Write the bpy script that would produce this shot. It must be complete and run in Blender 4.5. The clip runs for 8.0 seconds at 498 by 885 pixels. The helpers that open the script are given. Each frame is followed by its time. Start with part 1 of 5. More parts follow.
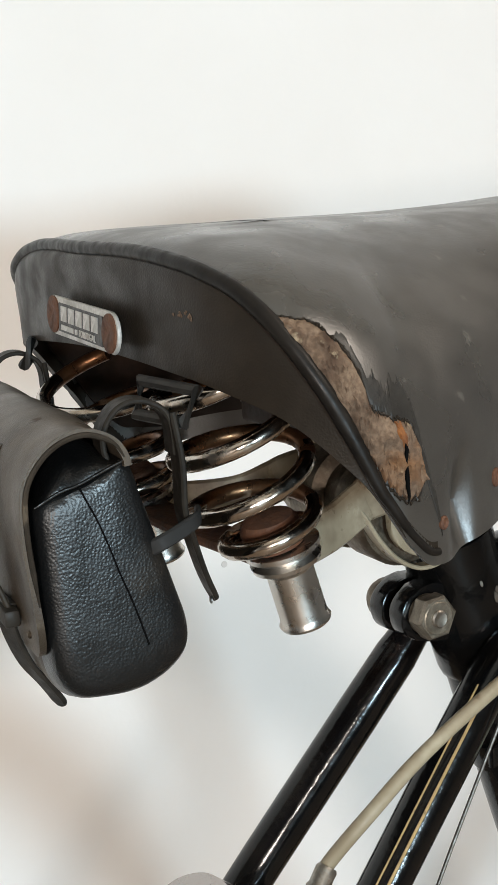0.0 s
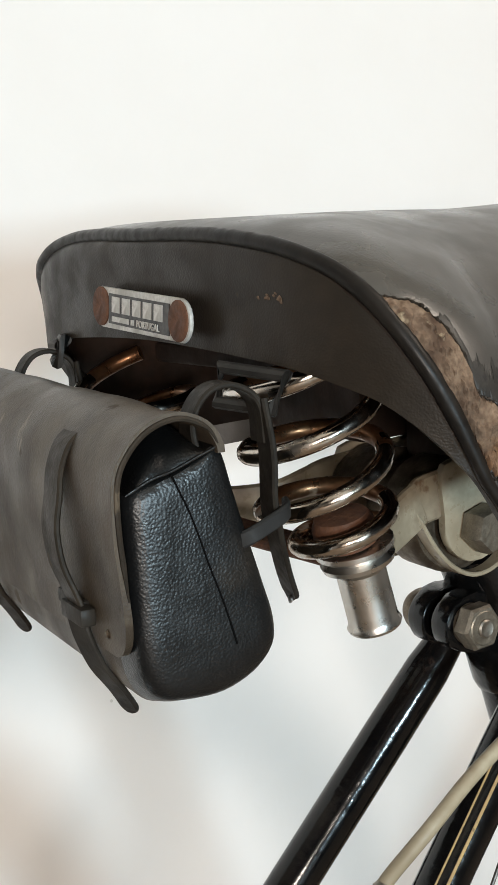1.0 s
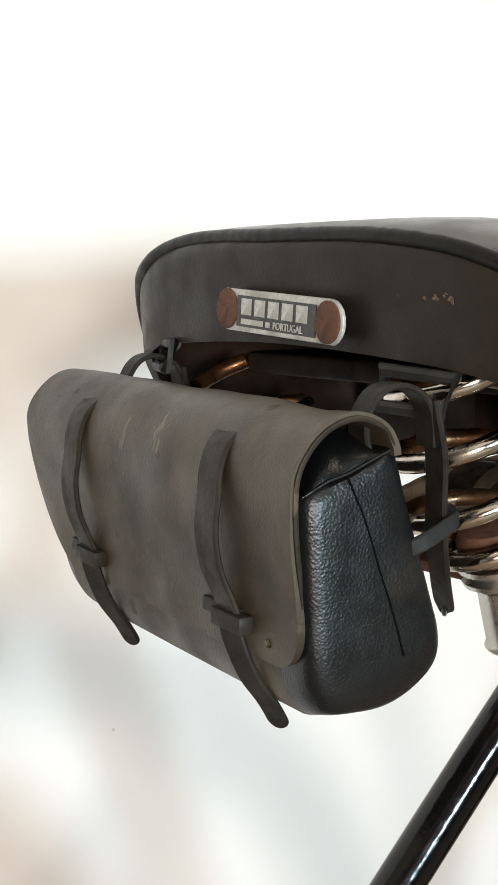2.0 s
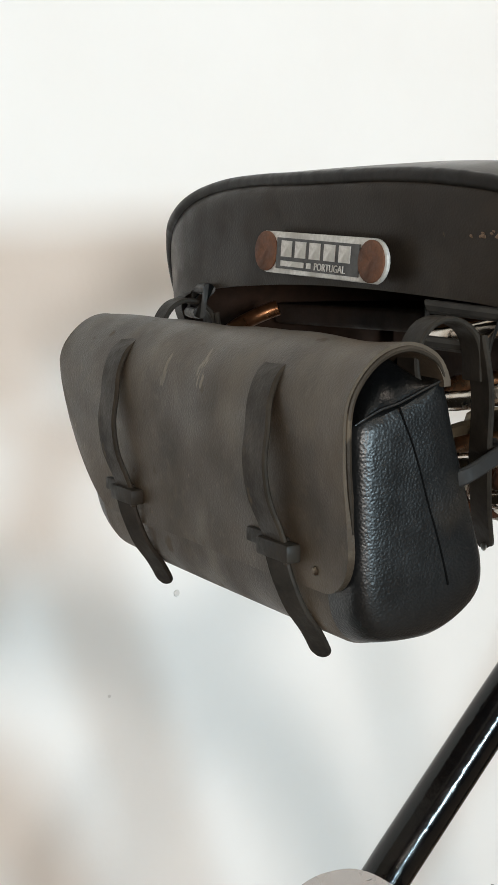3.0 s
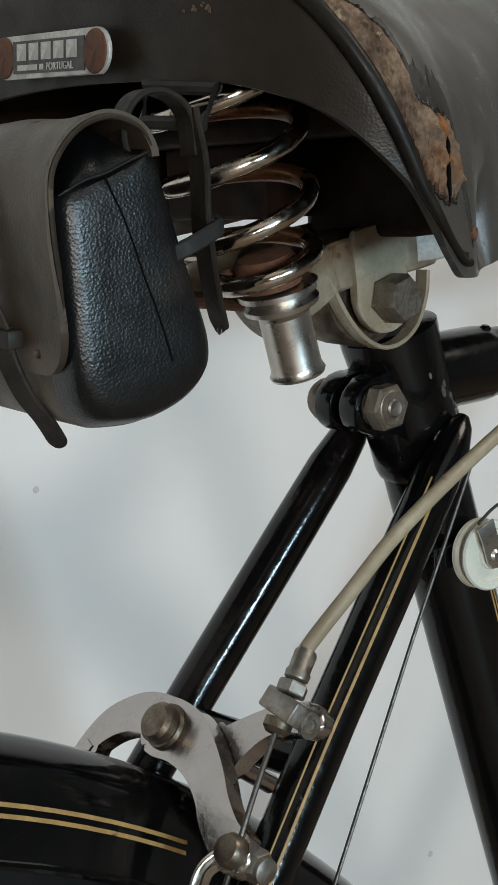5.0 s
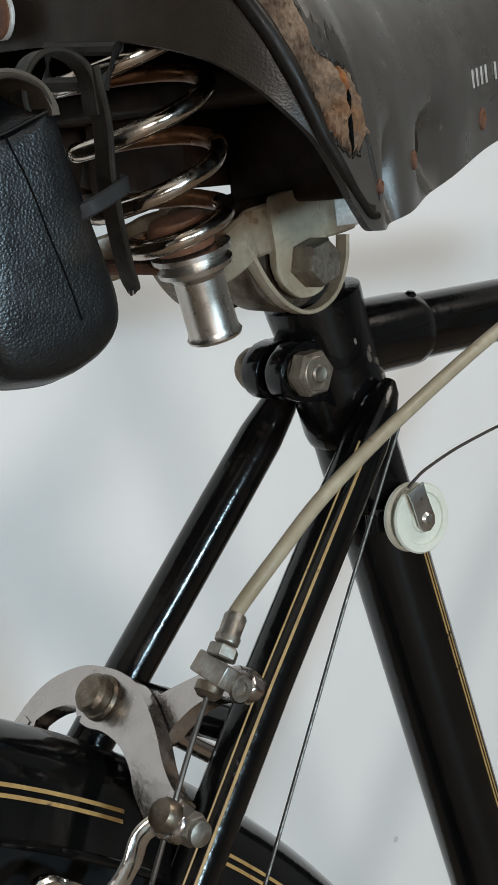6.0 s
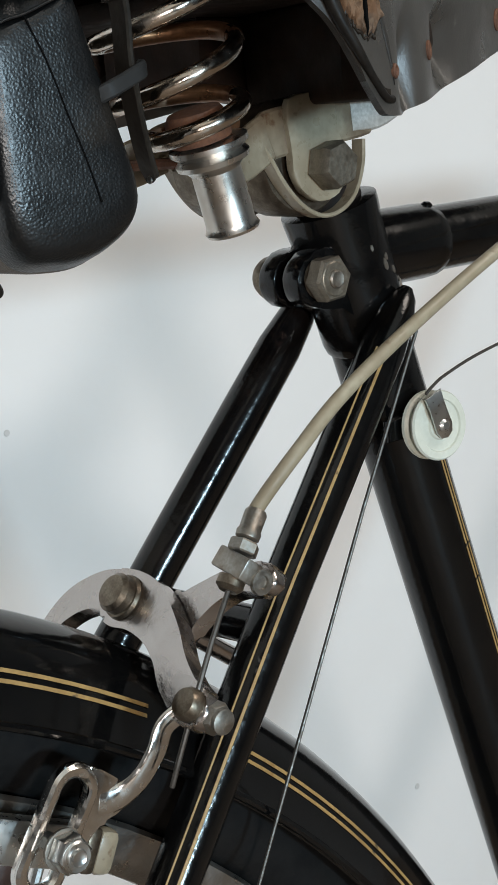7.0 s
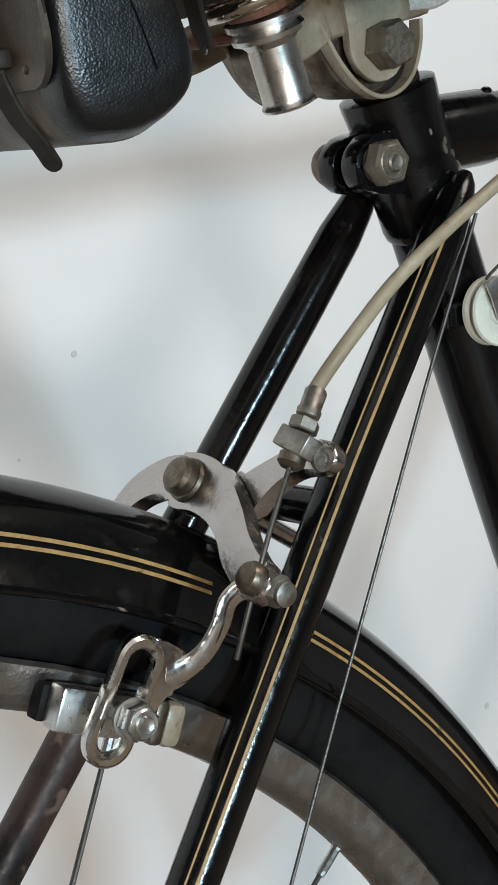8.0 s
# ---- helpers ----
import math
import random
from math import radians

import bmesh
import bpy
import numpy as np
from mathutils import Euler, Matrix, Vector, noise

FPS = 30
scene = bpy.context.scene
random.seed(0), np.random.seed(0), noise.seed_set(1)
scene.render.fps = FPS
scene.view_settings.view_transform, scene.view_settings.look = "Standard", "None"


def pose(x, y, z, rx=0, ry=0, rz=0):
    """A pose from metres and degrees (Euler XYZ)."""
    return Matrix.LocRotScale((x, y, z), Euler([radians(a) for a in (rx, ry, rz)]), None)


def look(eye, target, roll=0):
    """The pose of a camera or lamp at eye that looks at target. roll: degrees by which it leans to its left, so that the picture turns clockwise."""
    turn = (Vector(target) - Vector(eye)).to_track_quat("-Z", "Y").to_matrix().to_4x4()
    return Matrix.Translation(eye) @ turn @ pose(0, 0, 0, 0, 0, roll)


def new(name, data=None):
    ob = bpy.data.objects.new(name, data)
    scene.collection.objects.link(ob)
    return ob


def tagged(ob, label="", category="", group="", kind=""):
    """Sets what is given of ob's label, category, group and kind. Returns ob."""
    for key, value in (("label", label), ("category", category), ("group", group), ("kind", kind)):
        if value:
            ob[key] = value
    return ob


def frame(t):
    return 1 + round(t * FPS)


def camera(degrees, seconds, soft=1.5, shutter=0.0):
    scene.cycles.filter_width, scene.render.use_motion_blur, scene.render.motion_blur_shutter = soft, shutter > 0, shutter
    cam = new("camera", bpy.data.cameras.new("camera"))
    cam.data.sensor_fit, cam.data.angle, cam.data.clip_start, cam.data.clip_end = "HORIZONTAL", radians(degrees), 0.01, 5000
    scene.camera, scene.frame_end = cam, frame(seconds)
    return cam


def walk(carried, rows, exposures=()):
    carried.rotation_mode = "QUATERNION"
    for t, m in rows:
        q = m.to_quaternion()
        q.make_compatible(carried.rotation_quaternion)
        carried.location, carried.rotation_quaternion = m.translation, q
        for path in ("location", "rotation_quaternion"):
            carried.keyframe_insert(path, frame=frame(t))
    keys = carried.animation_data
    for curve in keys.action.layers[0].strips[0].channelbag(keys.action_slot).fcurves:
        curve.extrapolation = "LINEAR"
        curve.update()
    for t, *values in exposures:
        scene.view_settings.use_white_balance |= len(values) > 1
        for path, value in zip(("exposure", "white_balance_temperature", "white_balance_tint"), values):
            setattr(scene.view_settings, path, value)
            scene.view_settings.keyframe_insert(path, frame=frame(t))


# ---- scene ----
cam = camera(19.5, 8.0)
PATH = [
    (0, (-0.30693, -0.42879, 0.95976), (0.15209, 0.44105, 0.77900), -4.018),
    (0.5, (-0.31693, -0.41901, 0.94448), (0.17912, 0.43532, 0.78940), -4.232),
    (1, (-0.34502, -0.38781, 0.94413), (0.18335, 0.44744, 0.79186), -3.035),
    (1.5, (-0.36407, -0.36739, 0.93818), (0.19614, 0.44955, 0.80117), -1.776),
    (2, (-0.38482, -0.34544, 0.93551), (0.17943, 0.47013, 0.80717), -1.307),
    (2.2, (-0.38966, -0.34000, 0.93249), (0.18041, 0.47209, 0.80787), -1.003),
    (3.3, (-0.40570, -0.34300, 0.91636), (0.17132, 0.46071, 0.77112), -0.150),
    (3.5, (-0.40293, -0.34835, 0.91082), (0.17834, 0.45117, 0.75951), -0.283),
    (4, (-0.39349, -0.35960, 0.89707), (0.20157, 0.42678, 0.73121), -0.813),
    (4.5, (-0.38254, -0.36085, 0.88662), (0.22264, 0.41431, 0.70530), -1.759),
    (5, (-0.36941, -0.37067, 0.88266), (0.24996, 0.39269, 0.69918), -3.015),
    (5.2, (-0.36531, -0.37807, 0.88169), (0.25688, 0.38266, 0.69682), -3.364),
    (6.3, (-0.36232, -0.38358, 0.86421), (0.27863, 0.36195, 0.68153), -4.964),
    (6.5, (-0.36570, -0.38645, 0.85981), (0.27298, 0.36074, 0.67599), -5.160),
    (7, (-0.37061, -0.38744, 0.84849), (0.25441, 0.36704, 0.64823), -5.372),
    (7.5, (-0.37501, -0.38670, 0.83739), (0.22503, 0.38255, 0.61780), -6.020),
    (8, (-0.37561, -0.39507, 0.83002), (0.20387, 0.38546, 0.59552), -6.747),
]
walk(cam, [(t, look(eye, target, roll)) for t, eye, target, roll in PATH],
     exposures=[(0.0, -0.94, 7050, 15), (1.0, -0.90, 7100, 15), (2.0, -0.66, 7150, 15), (3.5, -1.16, 6950, 14), (4.5, -1.52, 6800, 12), (6.5, -1.25, 6650, 13), (8.0, -1.17, 6650, 13)])

# ---- light: two small windows behind the walker, an added overhead lamp, and the room's own bounce ----
world = bpy.data.worlds.new("sky")
scene.world = world
world.use_nodes = True
wn, wl = world.node_tree.nodes, world.node_tree.links
sky = wn.new("ShaderNodeTexSky")
sky.sky_type, sky.sun_disc = "NISHITA", False
sky.sun_elevation, sky.sun_rotation = radians(40), radians(200)
wn["Background"].inputs["Strength"].default_value = 0.05
wl.new(sky.outputs["Color"], wn["Background"].inputs["Color"])


def area_lamp(name, eye, target, sx, sy, watts, colour):
    data = bpy.data.lights.new(name, "AREA")
    data.shape, data.size, data.size_y, data.energy, data.color = "RECTANGLE", sx, sy, watts, colour
    ob = new(name, data)
    ob.matrix_world = look(eye, target)
    return ob


# Added fill lamp, placed overhead for the sheen on the saddle's skirt.
area_lamp("overhead_fill", (1.35, -1.25, 2.58), (0.9, -0.6, 0.9), 1.0, 1.0, 62, (1.0, 0.93, 0.84))
area_lamp("window_light", (-0.48, -2.95, 0.98), (0.0, 0.6, 0.95), 0.36, 0.22, 130, (0.56, 0.83, 1.0))
area_lamp("window_light", (-1.75, -2.95, 1.05), (0.0, 0.6, 0.8), 0.30, 0.30, 105, (1.0, 0.97, 0.93))


# ---- materials ----
def material(name, base, rough=0.5, metal=0.0, second=None, scale=60.0, amount=0.5, bump=0.0, bump_scale=400.0,
             spots=None, spot_scale=25.0, spot_cut=0.62, coat=0.0, spot_rough=0.8, voronoi=False, stretch=(1, 1, 1), spot_metal=0.0, vary=1.0, spec=0.5, marks=()):
    """A surface with broad mottling, fine relief and worn spots, all at real size."""
    m = bpy.data.materials.new(name)
    m.use_nodes = True
    n, l = m.node_tree.nodes, m.node_tree.links
    b = n["Principled BSDF"]
    b.inputs["Base Color"].default_value = (*base, 1)
    b.inputs["Roughness"].default_value = rough
    b.inputs["Metallic"].default_value = metal
    b.inputs["Coat Weight"].default_value = coat
    b.inputs["Specular IOR Level"].default_value = spec
    b.inputs["Coat Roughness"].default_value = 0.08
    co = n.new("ShaderNodeTexCoord")
    mp = n.new("ShaderNodeMapping")
    mp.inputs["Scale"].default_value = stretch
    l.new(co.outputs["Object"], mp.inputs["Vector"])

    def cloud(scale, detail=6.0, low=0.35, high=0.65):
        t = n.new("ShaderNodeTexNoise")
        t.inputs["Scale"].default_value, t.inputs["Detail"].default_value = scale, detail
        l.new(mp.outputs["Vector"], t.inputs["Vector"])
        r = n.new("ShaderNodeMapRange")
        r.inputs["From Min"].default_value, r.inputs["From Max"].default_value = low, high
        l.new(t.outputs["Fac"], r.inputs["Value"])
        return r.outputs["Result"]

    def mix(fac, a, c):
        x = n.new("ShaderNodeMix")
        x.data_type = "RGBA"
        l.new(fac, x.inputs["Factor"])
        for sock, v in ((x.inputs["A"], a), (x.inputs["B"], c)):
            if isinstance(v, tuple):
                sock.default_value = (*v, 1)
            else:
                l.new(v, sock)
        return x.outputs["Result"]

    def times(fac, k):
        x = n.new("ShaderNodeMath")
        x.operation = "MULTIPLY"
        l.new(fac, x.inputs[0])
        x.inputs[1].default_value = k
        return x.outputs[0]

    def blend(fac, a, c):
        x = n.new("ShaderNodeMix")
        l.new(fac, x.inputs["Factor"])
        x.inputs["A"].default_value, x.inputs["B"].default_value = a, c
        return x.outputs["Result"]

    colour = base
    if second:
        colour = mix(times(cloud(scale), amount), base, second)
        colour = mix(times(cloud(scale * 7, 4.0), amount * 0.6), colour, second)
    rv = blend(cloud(scale * 3), max(rough - 0.09 * vary, 0.02), min(rough + 0.12 * vary, 1.0))
    l.new(rv, b.inputs["Roughness"])
    if spots:
        fac = cloud(spot_scale, 8.0, spot_cut, spot_cut + 0.07)
        colour = mix(fac, colour if not isinstance(colour, tuple) else base, spots)
        x = n.new("ShaderNodeMix")
        l.new(fac, x.inputs["Factor"])
        l.new(rv, x.inputs["A"])
        x.inputs["B"].default_value = spot_rough
        l.new(x.outputs["Result"], b.inputs["Roughness"])
        if metal > 0:
            l.new(blend(fac, metal, spot_metal), b.inputs["Metallic"])
    for tint, size, cut, wide, pull, strength in marks:
        turn = n.new("ShaderNodeMapping")
        turn.inputs["Scale"].default_value = pull
        turn.inputs["Location"].default_value = (size * 0.37, 1.3, size * 0.11)
        turn.inputs["Rotation"].default_value = (0.5, 0.3, 0.8)
        l.new(co.outputs["Object"], turn.inputs["Vector"])
        t = n.new("ShaderNodeTexNoise")
        t.inputs["Scale"].default_value, t.inputs["Detail"].default_value = size, 7.0
        l.new(turn.outputs["Vector"], t.inputs["Vector"])
        r = n.new("ShaderNodeMapRange")
        r.inputs["From Min"].default_value, r.inputs["From Max"].default_value = cut, cut + wide
        l.new(t.outputs["Fac"], r.inputs["Value"])
        colour = mix(times(r.outputs["Result"], strength), colour, tint)
    if not isinstance(colour, tuple):
        l.new(colour, b.inputs["Base Color"])
    if bump:
        if voronoi:
            t = n.new("ShaderNodeTexVoronoi")
            t.feature = "SMOOTH_F1"
            t.inputs["Scale"].default_value = bump_scale
            l.new(mp.outputs["Vector"], t.inputs["Vector"])
            height = t.outputs["Distance"]
        else:
            height = cloud(bump_scale, 5.0, 0.2, 0.8)
        bp = n.new("ShaderNodeBump")
        bp.inputs["Strength"].default_value, bp.inputs["Distance"].default_value = bump, 0.0004
        l.new(height, bp.inputs["Height"])
        l.new(bp.outputs["Normal"], b.inputs["Normal"])
    return m


WALL = material("plaster", (0.84, 0.84, 0.835), 0.85, second=(0.79, 0.775, 0.755), scale=1.4, amount=0.6, bump=0.25, bump_scale=120, spots=(0.5, 0.5, 0.5), spot_scale=9, spot_cut=0.80, marks=[((0.45, 0.40, 0.34), 28.0, 0.80, 0.03, (1, 1, 1), 0.7)])
CHIP = material("bare_plaster", (0.68, 0.67, 0.655), 0.9, second=(0.60, 0.59, 0.575), scale=300)
DIM = material("grey_plaster", (0.24, 0.235, 0.23), 0.9, second=(0.18, 0.176, 0.172), scale=2.0)
CEILING = material("ceiling_paint", (0.74, 0.69, 0.61), 0.9, second=(0.68, 0.63, 0.55), scale=2.0)
FLOOR = material("floor_tile", (0.22, 0.165, 0.12), 0.55, second=(0.15, 0.11, 0.08), scale=6, amount=0.7, bump=0.2, bump_scale=80)
ENAMEL = material("black_enamel", (0.0015, 0.0017, 0.0021), 0.15, vary=0.5, spec=0.36, second=(0.005, 0.0045, 0.004), scale=90, amount=0.5, bump=0.15, bump_scale=480, spots=(0.07, 0.06, 0.05), spot_scale=170, spot_cut=0.735, spot_rough=0.5, marks=[((0.10, 0.09, 0.08), 90.0, 0.70, 0.03, (1, 1, 0.12), 0.6), ((0.09, 0.055, 0.035), 45.0, 0.74, 0.03, (1, 1, 1), 0.8)])
GUARD_ENAMEL = material("mudguard_enamel", (0.0015, 0.0017, 0.0021), 0.11, vary=0.25, spec=0.40, second=(0.005, 0.0045, 0.004), scale=90, amount=0.5, bump=0.06, bump_scale=300, spots=(0.07, 0.06, 0.05), spot_scale=170, spot_cut=0.75, spot_rough=0.5, marks=[((0.10, 0.09, 0.08), 90.0, 0.72, 0.03, (1, 1, 0.12), 0.6)])
ENAMEL_RUSTY = material("chipped_enamel", (0.0015, 0.0017, 0.0021), 0.14, vary=0.3, spec=0.36, second=(0.008, 0.006, 0.005), scale=60, amount=0.7, bump=0.16, bump_scale=350, spots=(0.075, 0.045, 0.033), spot_scale=75, spot_cut=0.68, marks=[((0.085, 0.050, 0.040), 30.0, 0.66, 0.06, (1, 1, 0.5), 0.7), ((0.12, 0.10, 0.09), 110.0, 0.70, 0.03, (1, 1, 0.15), 0.6)])
RUST_FILM = material("rust_through_enamel", (0.020, 0.0135, 0.011), 0.42, spec=0.3, second=(0.055, 0.032, 0.026), scale=55, amount=1.0, bump=0.35, bump_scale=260, spots=(0.13, 0.085, 0.07), spot_scale=85, spot_cut=0.60, marks=[((0.003, 0.003, 0.003), 38.0, 0.52, 0.10, (1, 1, 0.6), 0.9)])
GOLD = material("gold_lining", (0.42, 0.27, 0.10), 0.45, second=(0.26, 0.155, 0.055), scale=160, amount=0.8, spots=(0.02, 0.017, 0.014), spot_scale=240, spot_cut=0.63)
CHROME = material("chrome", (0.72, 0.71, 0.69), 0.16, 1.0, second=(0.52, 0.47, 0.41), scale=120, amount=0.4, bump=0.03, bump_scale=500, spots=(0.20, 0.09, 0.04), spot_scale=160, spot_cut=0.73)
SATIN = material("satin_chrome", (0.60, 0.58, 0.55), 0.29, 1.0, vary=0.5, second=(0.50, 0.45, 0.39), scale=60, amount=0.5, bump=0.03, bump_scale=400)
CHROME_RUST = material("rusting_chrome", (0.66, 0.63, 0.59), 0.17, 1.0, second=(0.42, 0.31, 0.22), scale=60, amount=0.7, bump=0.1, bump_scale=500, spots=(0.17, 0.075, 0.035), spot_scale=45, spot_cut=0.64)
ALLOY = material("brushed_alloy", (0.47, 0.435, 0.415), 0.24, 1.0, vary=0.5, second=(0.41, 0.365, 0.34), scale=40, amount=0.5, bump=0.9, bump_scale=75, spots=(0.14, 0.11, 0.08), spot_scale=230, spot_cut=0.76)
STEEL = material("dull_steel", (0.38, 0.37, 0.34), 0.46, 1.0, second=(0.25, 0.21, 0.17), scale=150, amount=0.8, bump=0.1, bump_scale=500, spots=(0.13, 0.08, 0.05), spot_scale=180, spot_cut=0.62)
ZINC = material("zinc_plate", (0.60, 0.605, 0.59), 0.30, 1.0, vary=0.4, second=(0.50, 0.485, 0.46), scale=140, amount=0.5, spots=(0.26, 0.20, 0.14), spot_scale=150, spot_cut=0.76)
OLD_BOLT = material("tarnished_bolt", (0.22, 0.185, 0.14), 0.42, 0.9, second=(0.10, 0.075, 0.055), scale=200, amount=0.9, bump=0.12, bump_scale=500)
BOLT = material("greyed_bolt", (0.30, 0.265, 0.215), 0.45, 0.8, second=(0.17, 0.14, 0.105), scale=220, amount=0.9, bump=0.12, bump_scale=500, spots=(0.10, 0.07, 0.05), spot_scale=260, spot_cut=0.66)
CREAM = material("cream_paint", (0.37, 0.32, 0.235), 0.34, second=(0.235, 0.195, 0.135), scale=55, amount=0.9, bump=0.1, bump_scale=350, spots=(0.13, 0.075, 0.04), spot_scale=110, spot_cut=0.62, marks=[((0.10, 0.062, 0.038), 46.0, 0.50, 0.18, (1, 1, 1), 0.85)])
BROWNED = material("browned_spring_steel", (0.26, 0.125, 0.06), 0.34, 0.85, second=(0.13, 0.058, 0.028), scale=90, amount=0.9, bump=0.15, bump_scale=500, spots=(0.40, 0.30, 0.21), spot_scale=60, spot_cut=0.66)
BLACK_IRON = material("matte_black_iron", (0.012, 0.011, 0.010), 0.55, spec=0.25, second=(0.03, 0.026, 0.022), scale=90, amount=0.7, bump=0.2, bump_scale=500)
RUST = material("rusted_iron", (0.16, 0.062, 0.028), 0.75, 0.1, second=(0.075, 0.032, 0.018), scale=180, amount=0.9, bump=0.5, bump_scale=600)
DARK_BROWN = material("dark_undercarriage", (0.032, 0.017, 0.011), 0.7, spec=0.2, second=(0.013, 0.009, 0.007), scale=40, amount=0.8, bump=0.3, bump_scale=400)
VINYL = material("worn_saddle_vinyl", (0.056, 0.050, 0.043), 0.31, spec=1.0, second=(0.032, 0.027, 0.023), scale=14, amount=0.8, bump=0.12, bump_scale=1100, spots=(0.034, 0.030, 0.026), spot_scale=60, spot_cut=0.72, marks=[((0.030, 0.027, 0.023), 55.0, 0.68, 0.12, (1, 0.25, 1), 0.3), ((0.15, 0.135, 0.115), 120.0, 0.68, 0.04, (1, 1, 1), 0.4), ((0.030, 0.026, 0.023), 24.0, 0.54, 0.16, (1, 1, 1), 0.6)])
SMUDGE = material("blackened_vinyl", (0.013, 0.0115, 0.010), 0.46, spec=0.36, second=(0.034, 0.030, 0.026), scale=70, amount=0.9, bump=0.3, bump_scale=700, spots=(0.012, 0.010, 0.009), spot_scale=150, spot_cut=0.60)
PANEL = material("saddle_back_vinyl", (0.026, 0.0190, 0.0135), 0.38, second=(0.016, 0.0118, 0.0088), scale=26, amount=0.8, bump=0.16, bump_scale=1700, voronoi=True, spots=(0.16, 0.105, 0.06), spot_scale=95, spot_cut=0.745, spec=0.16, marks=[((0.050, 0.038, 0.027), 30.0, 0.60, 0.14, (1, 1, 1), 0.5)])
PIPING = material("black_piping", (0.007, 0.006, 0.0053), 0.40, spec=0.18, second=(0.018, 0.014, 0.011), scale=80, amount=0.6, bump=0.1, bump_scale=600)
FOAM = material("crumbled_foam", (0.25, 0.172, 0.118), 0.95, spec=0.1, second=(0.085, 0.052, 0.036), scale=110, amount=1.0, bump=1.0, bump_scale=500, spots=(0.31, 0.235, 0.155), spot_scale=190, spot_cut=0.62, marks=[((0.045, 0.030, 0.022), 120.0, 0.57, 0.16, (1, 1, 1), 0.9), ((0.27, 0.12, 0.045), 45.0, 0.55, 0.10, (1, 1, 1), 0.5)])
FLAP = material("dusty_bag_leather", (0.082, 0.060, 0.040), 0.46, spec=0.34, second=(0.040, 0.030, 0.021), scale=13, amount=0.9, bump=0.26, bump_scale=1300, spots=(0.080, 0.062, 0.043), spot_scale=110, spot_cut=0.66, marks=[((0.130, 0.103, 0.070), 36.0, 0.50, 0.22, (1, 1, 1), 0.55), ((0.20, 0.16, 0.115), 150.0, 0.68, 0.015, (0.10, 1, 0.35), 0.6), ((0.066, 0.050, 0.035), 20.0, 0.53, 0.14, (1, 1, 1), 0.6), ((0.022, 0.016, 0.012), 24.0, 0.52, 0.14, (1, 1, 1), 0.6), ((0.115, 0.092, 0.064), 230.0, 0.56, 0.20, (1, 1, 1), 0.4)])
PEBBLE = material("pebbled_black_vinyl", (0.0045, 0.0050, 0.0054), 0.33, vary=0.5, spec=0.46, second=(0.008, 0.0082, 0.0085), scale=40, amount=0.6, bump=0.26, bump_scale=1500, voronoi=True, marks=[((0.030, 0.022, 0.015), 30.0, 0.58, 0.16, (1, 1, 1), 0.6)])
STRAP = material("black_strap_leather", (0.014, 0.0120, 0.010), 0.50, spec=0.12, second=(0.036, 0.030, 0.024), scale=70, amount=0.7, bump=0.2, bump_scale=600)
RUST_ORANGE = material("orange_rust", (0.30, 0.105, 0.025), 0.9, second=(0.13, 0.045, 0.015), scale=220, amount=0.9, bump=0.7, bump_scale=600)
STRAP_BROWN = material("brown_strap_leather", (0.046, 0.035, 0.025), 0.5, spec=0.16, second=(0.015, 0.012, 0.009), scale=45, amount=0.8, bump=0.22, bump_scale=900, spots=(0.075, 0.058, 0.040), spot_scale=110, spot_cut=0.66, marks=[((0.13, 0.10, 0.07), 140.0, 0.68, 0.02, (0.3, 1, 0.3), 0.6)])
EDGE = material("cut_strap_edge", (0.020, 0.019, 0.018), 0.6, spec=0.18, second=(0.022, 0.022, 0.022), scale=120)
THREAD = material("seam_thread", (0.003, 0.003, 0.003), 0.9, spec=0.05)
RUBBER = material("old_rubber", (0.0045, 0.0045, 0.005), 0.6, spec=0.16, second=(0.010, 0.0095, 0.009), scale=40, amount=0.8, bump=0.3, bump_scale=350)
RIM = material("steel_rim", (0.31, 0.30, 0.285), 0.36, 0.95, second=(0.30, 0.27, 0.24), scale=50, amount=0.6, bump=0.3, bump_scale=1000, voronoi=True, spots=(0.11, 0.07, 0.045), spot_scale=60, spot_cut=0.71)
WIRE = material("braided_wire", (0.12, 0.11, 0.10), 0.45, 0.8, second=(0.06, 0.05, 0.042), scale=300)
HOUSING = material("aged_cable_housing", (0.36, 0.315, 0.225), 0.5, second=(0.25, 0.20, 0.13), scale=38, amount=0.9, bump=0.08, bump_scale=400, spots=(0.13, 0.075, 0.04), spot_scale=60, spot_cut=0.66)
WHITE_PLASTIC = material("yellowed_plastic", (0.62, 0.63, 0.55), 0.42, second=(0.5, 0.5, 0.42), scale=90, amount=0.6, bump=0.05, bump_scale=400, spots=(0.35, 0.3, 0.2), spot_scale=150, spot_cut=0.72)
BADGE = material("badge_aluminium", (0.66, 0.645, 0.61), 0.42, 0.1, second=(0.30, 0.28, 0.25), scale=120, amount=0.8)
BADGE_DARK = material("badge_field", (0.026, 0.026, 0.026), 0.5, second=(0.055, 0.052, 0.05), scale=180, amount=0.8)


# ---- mesh helpers ----
HOME = {}


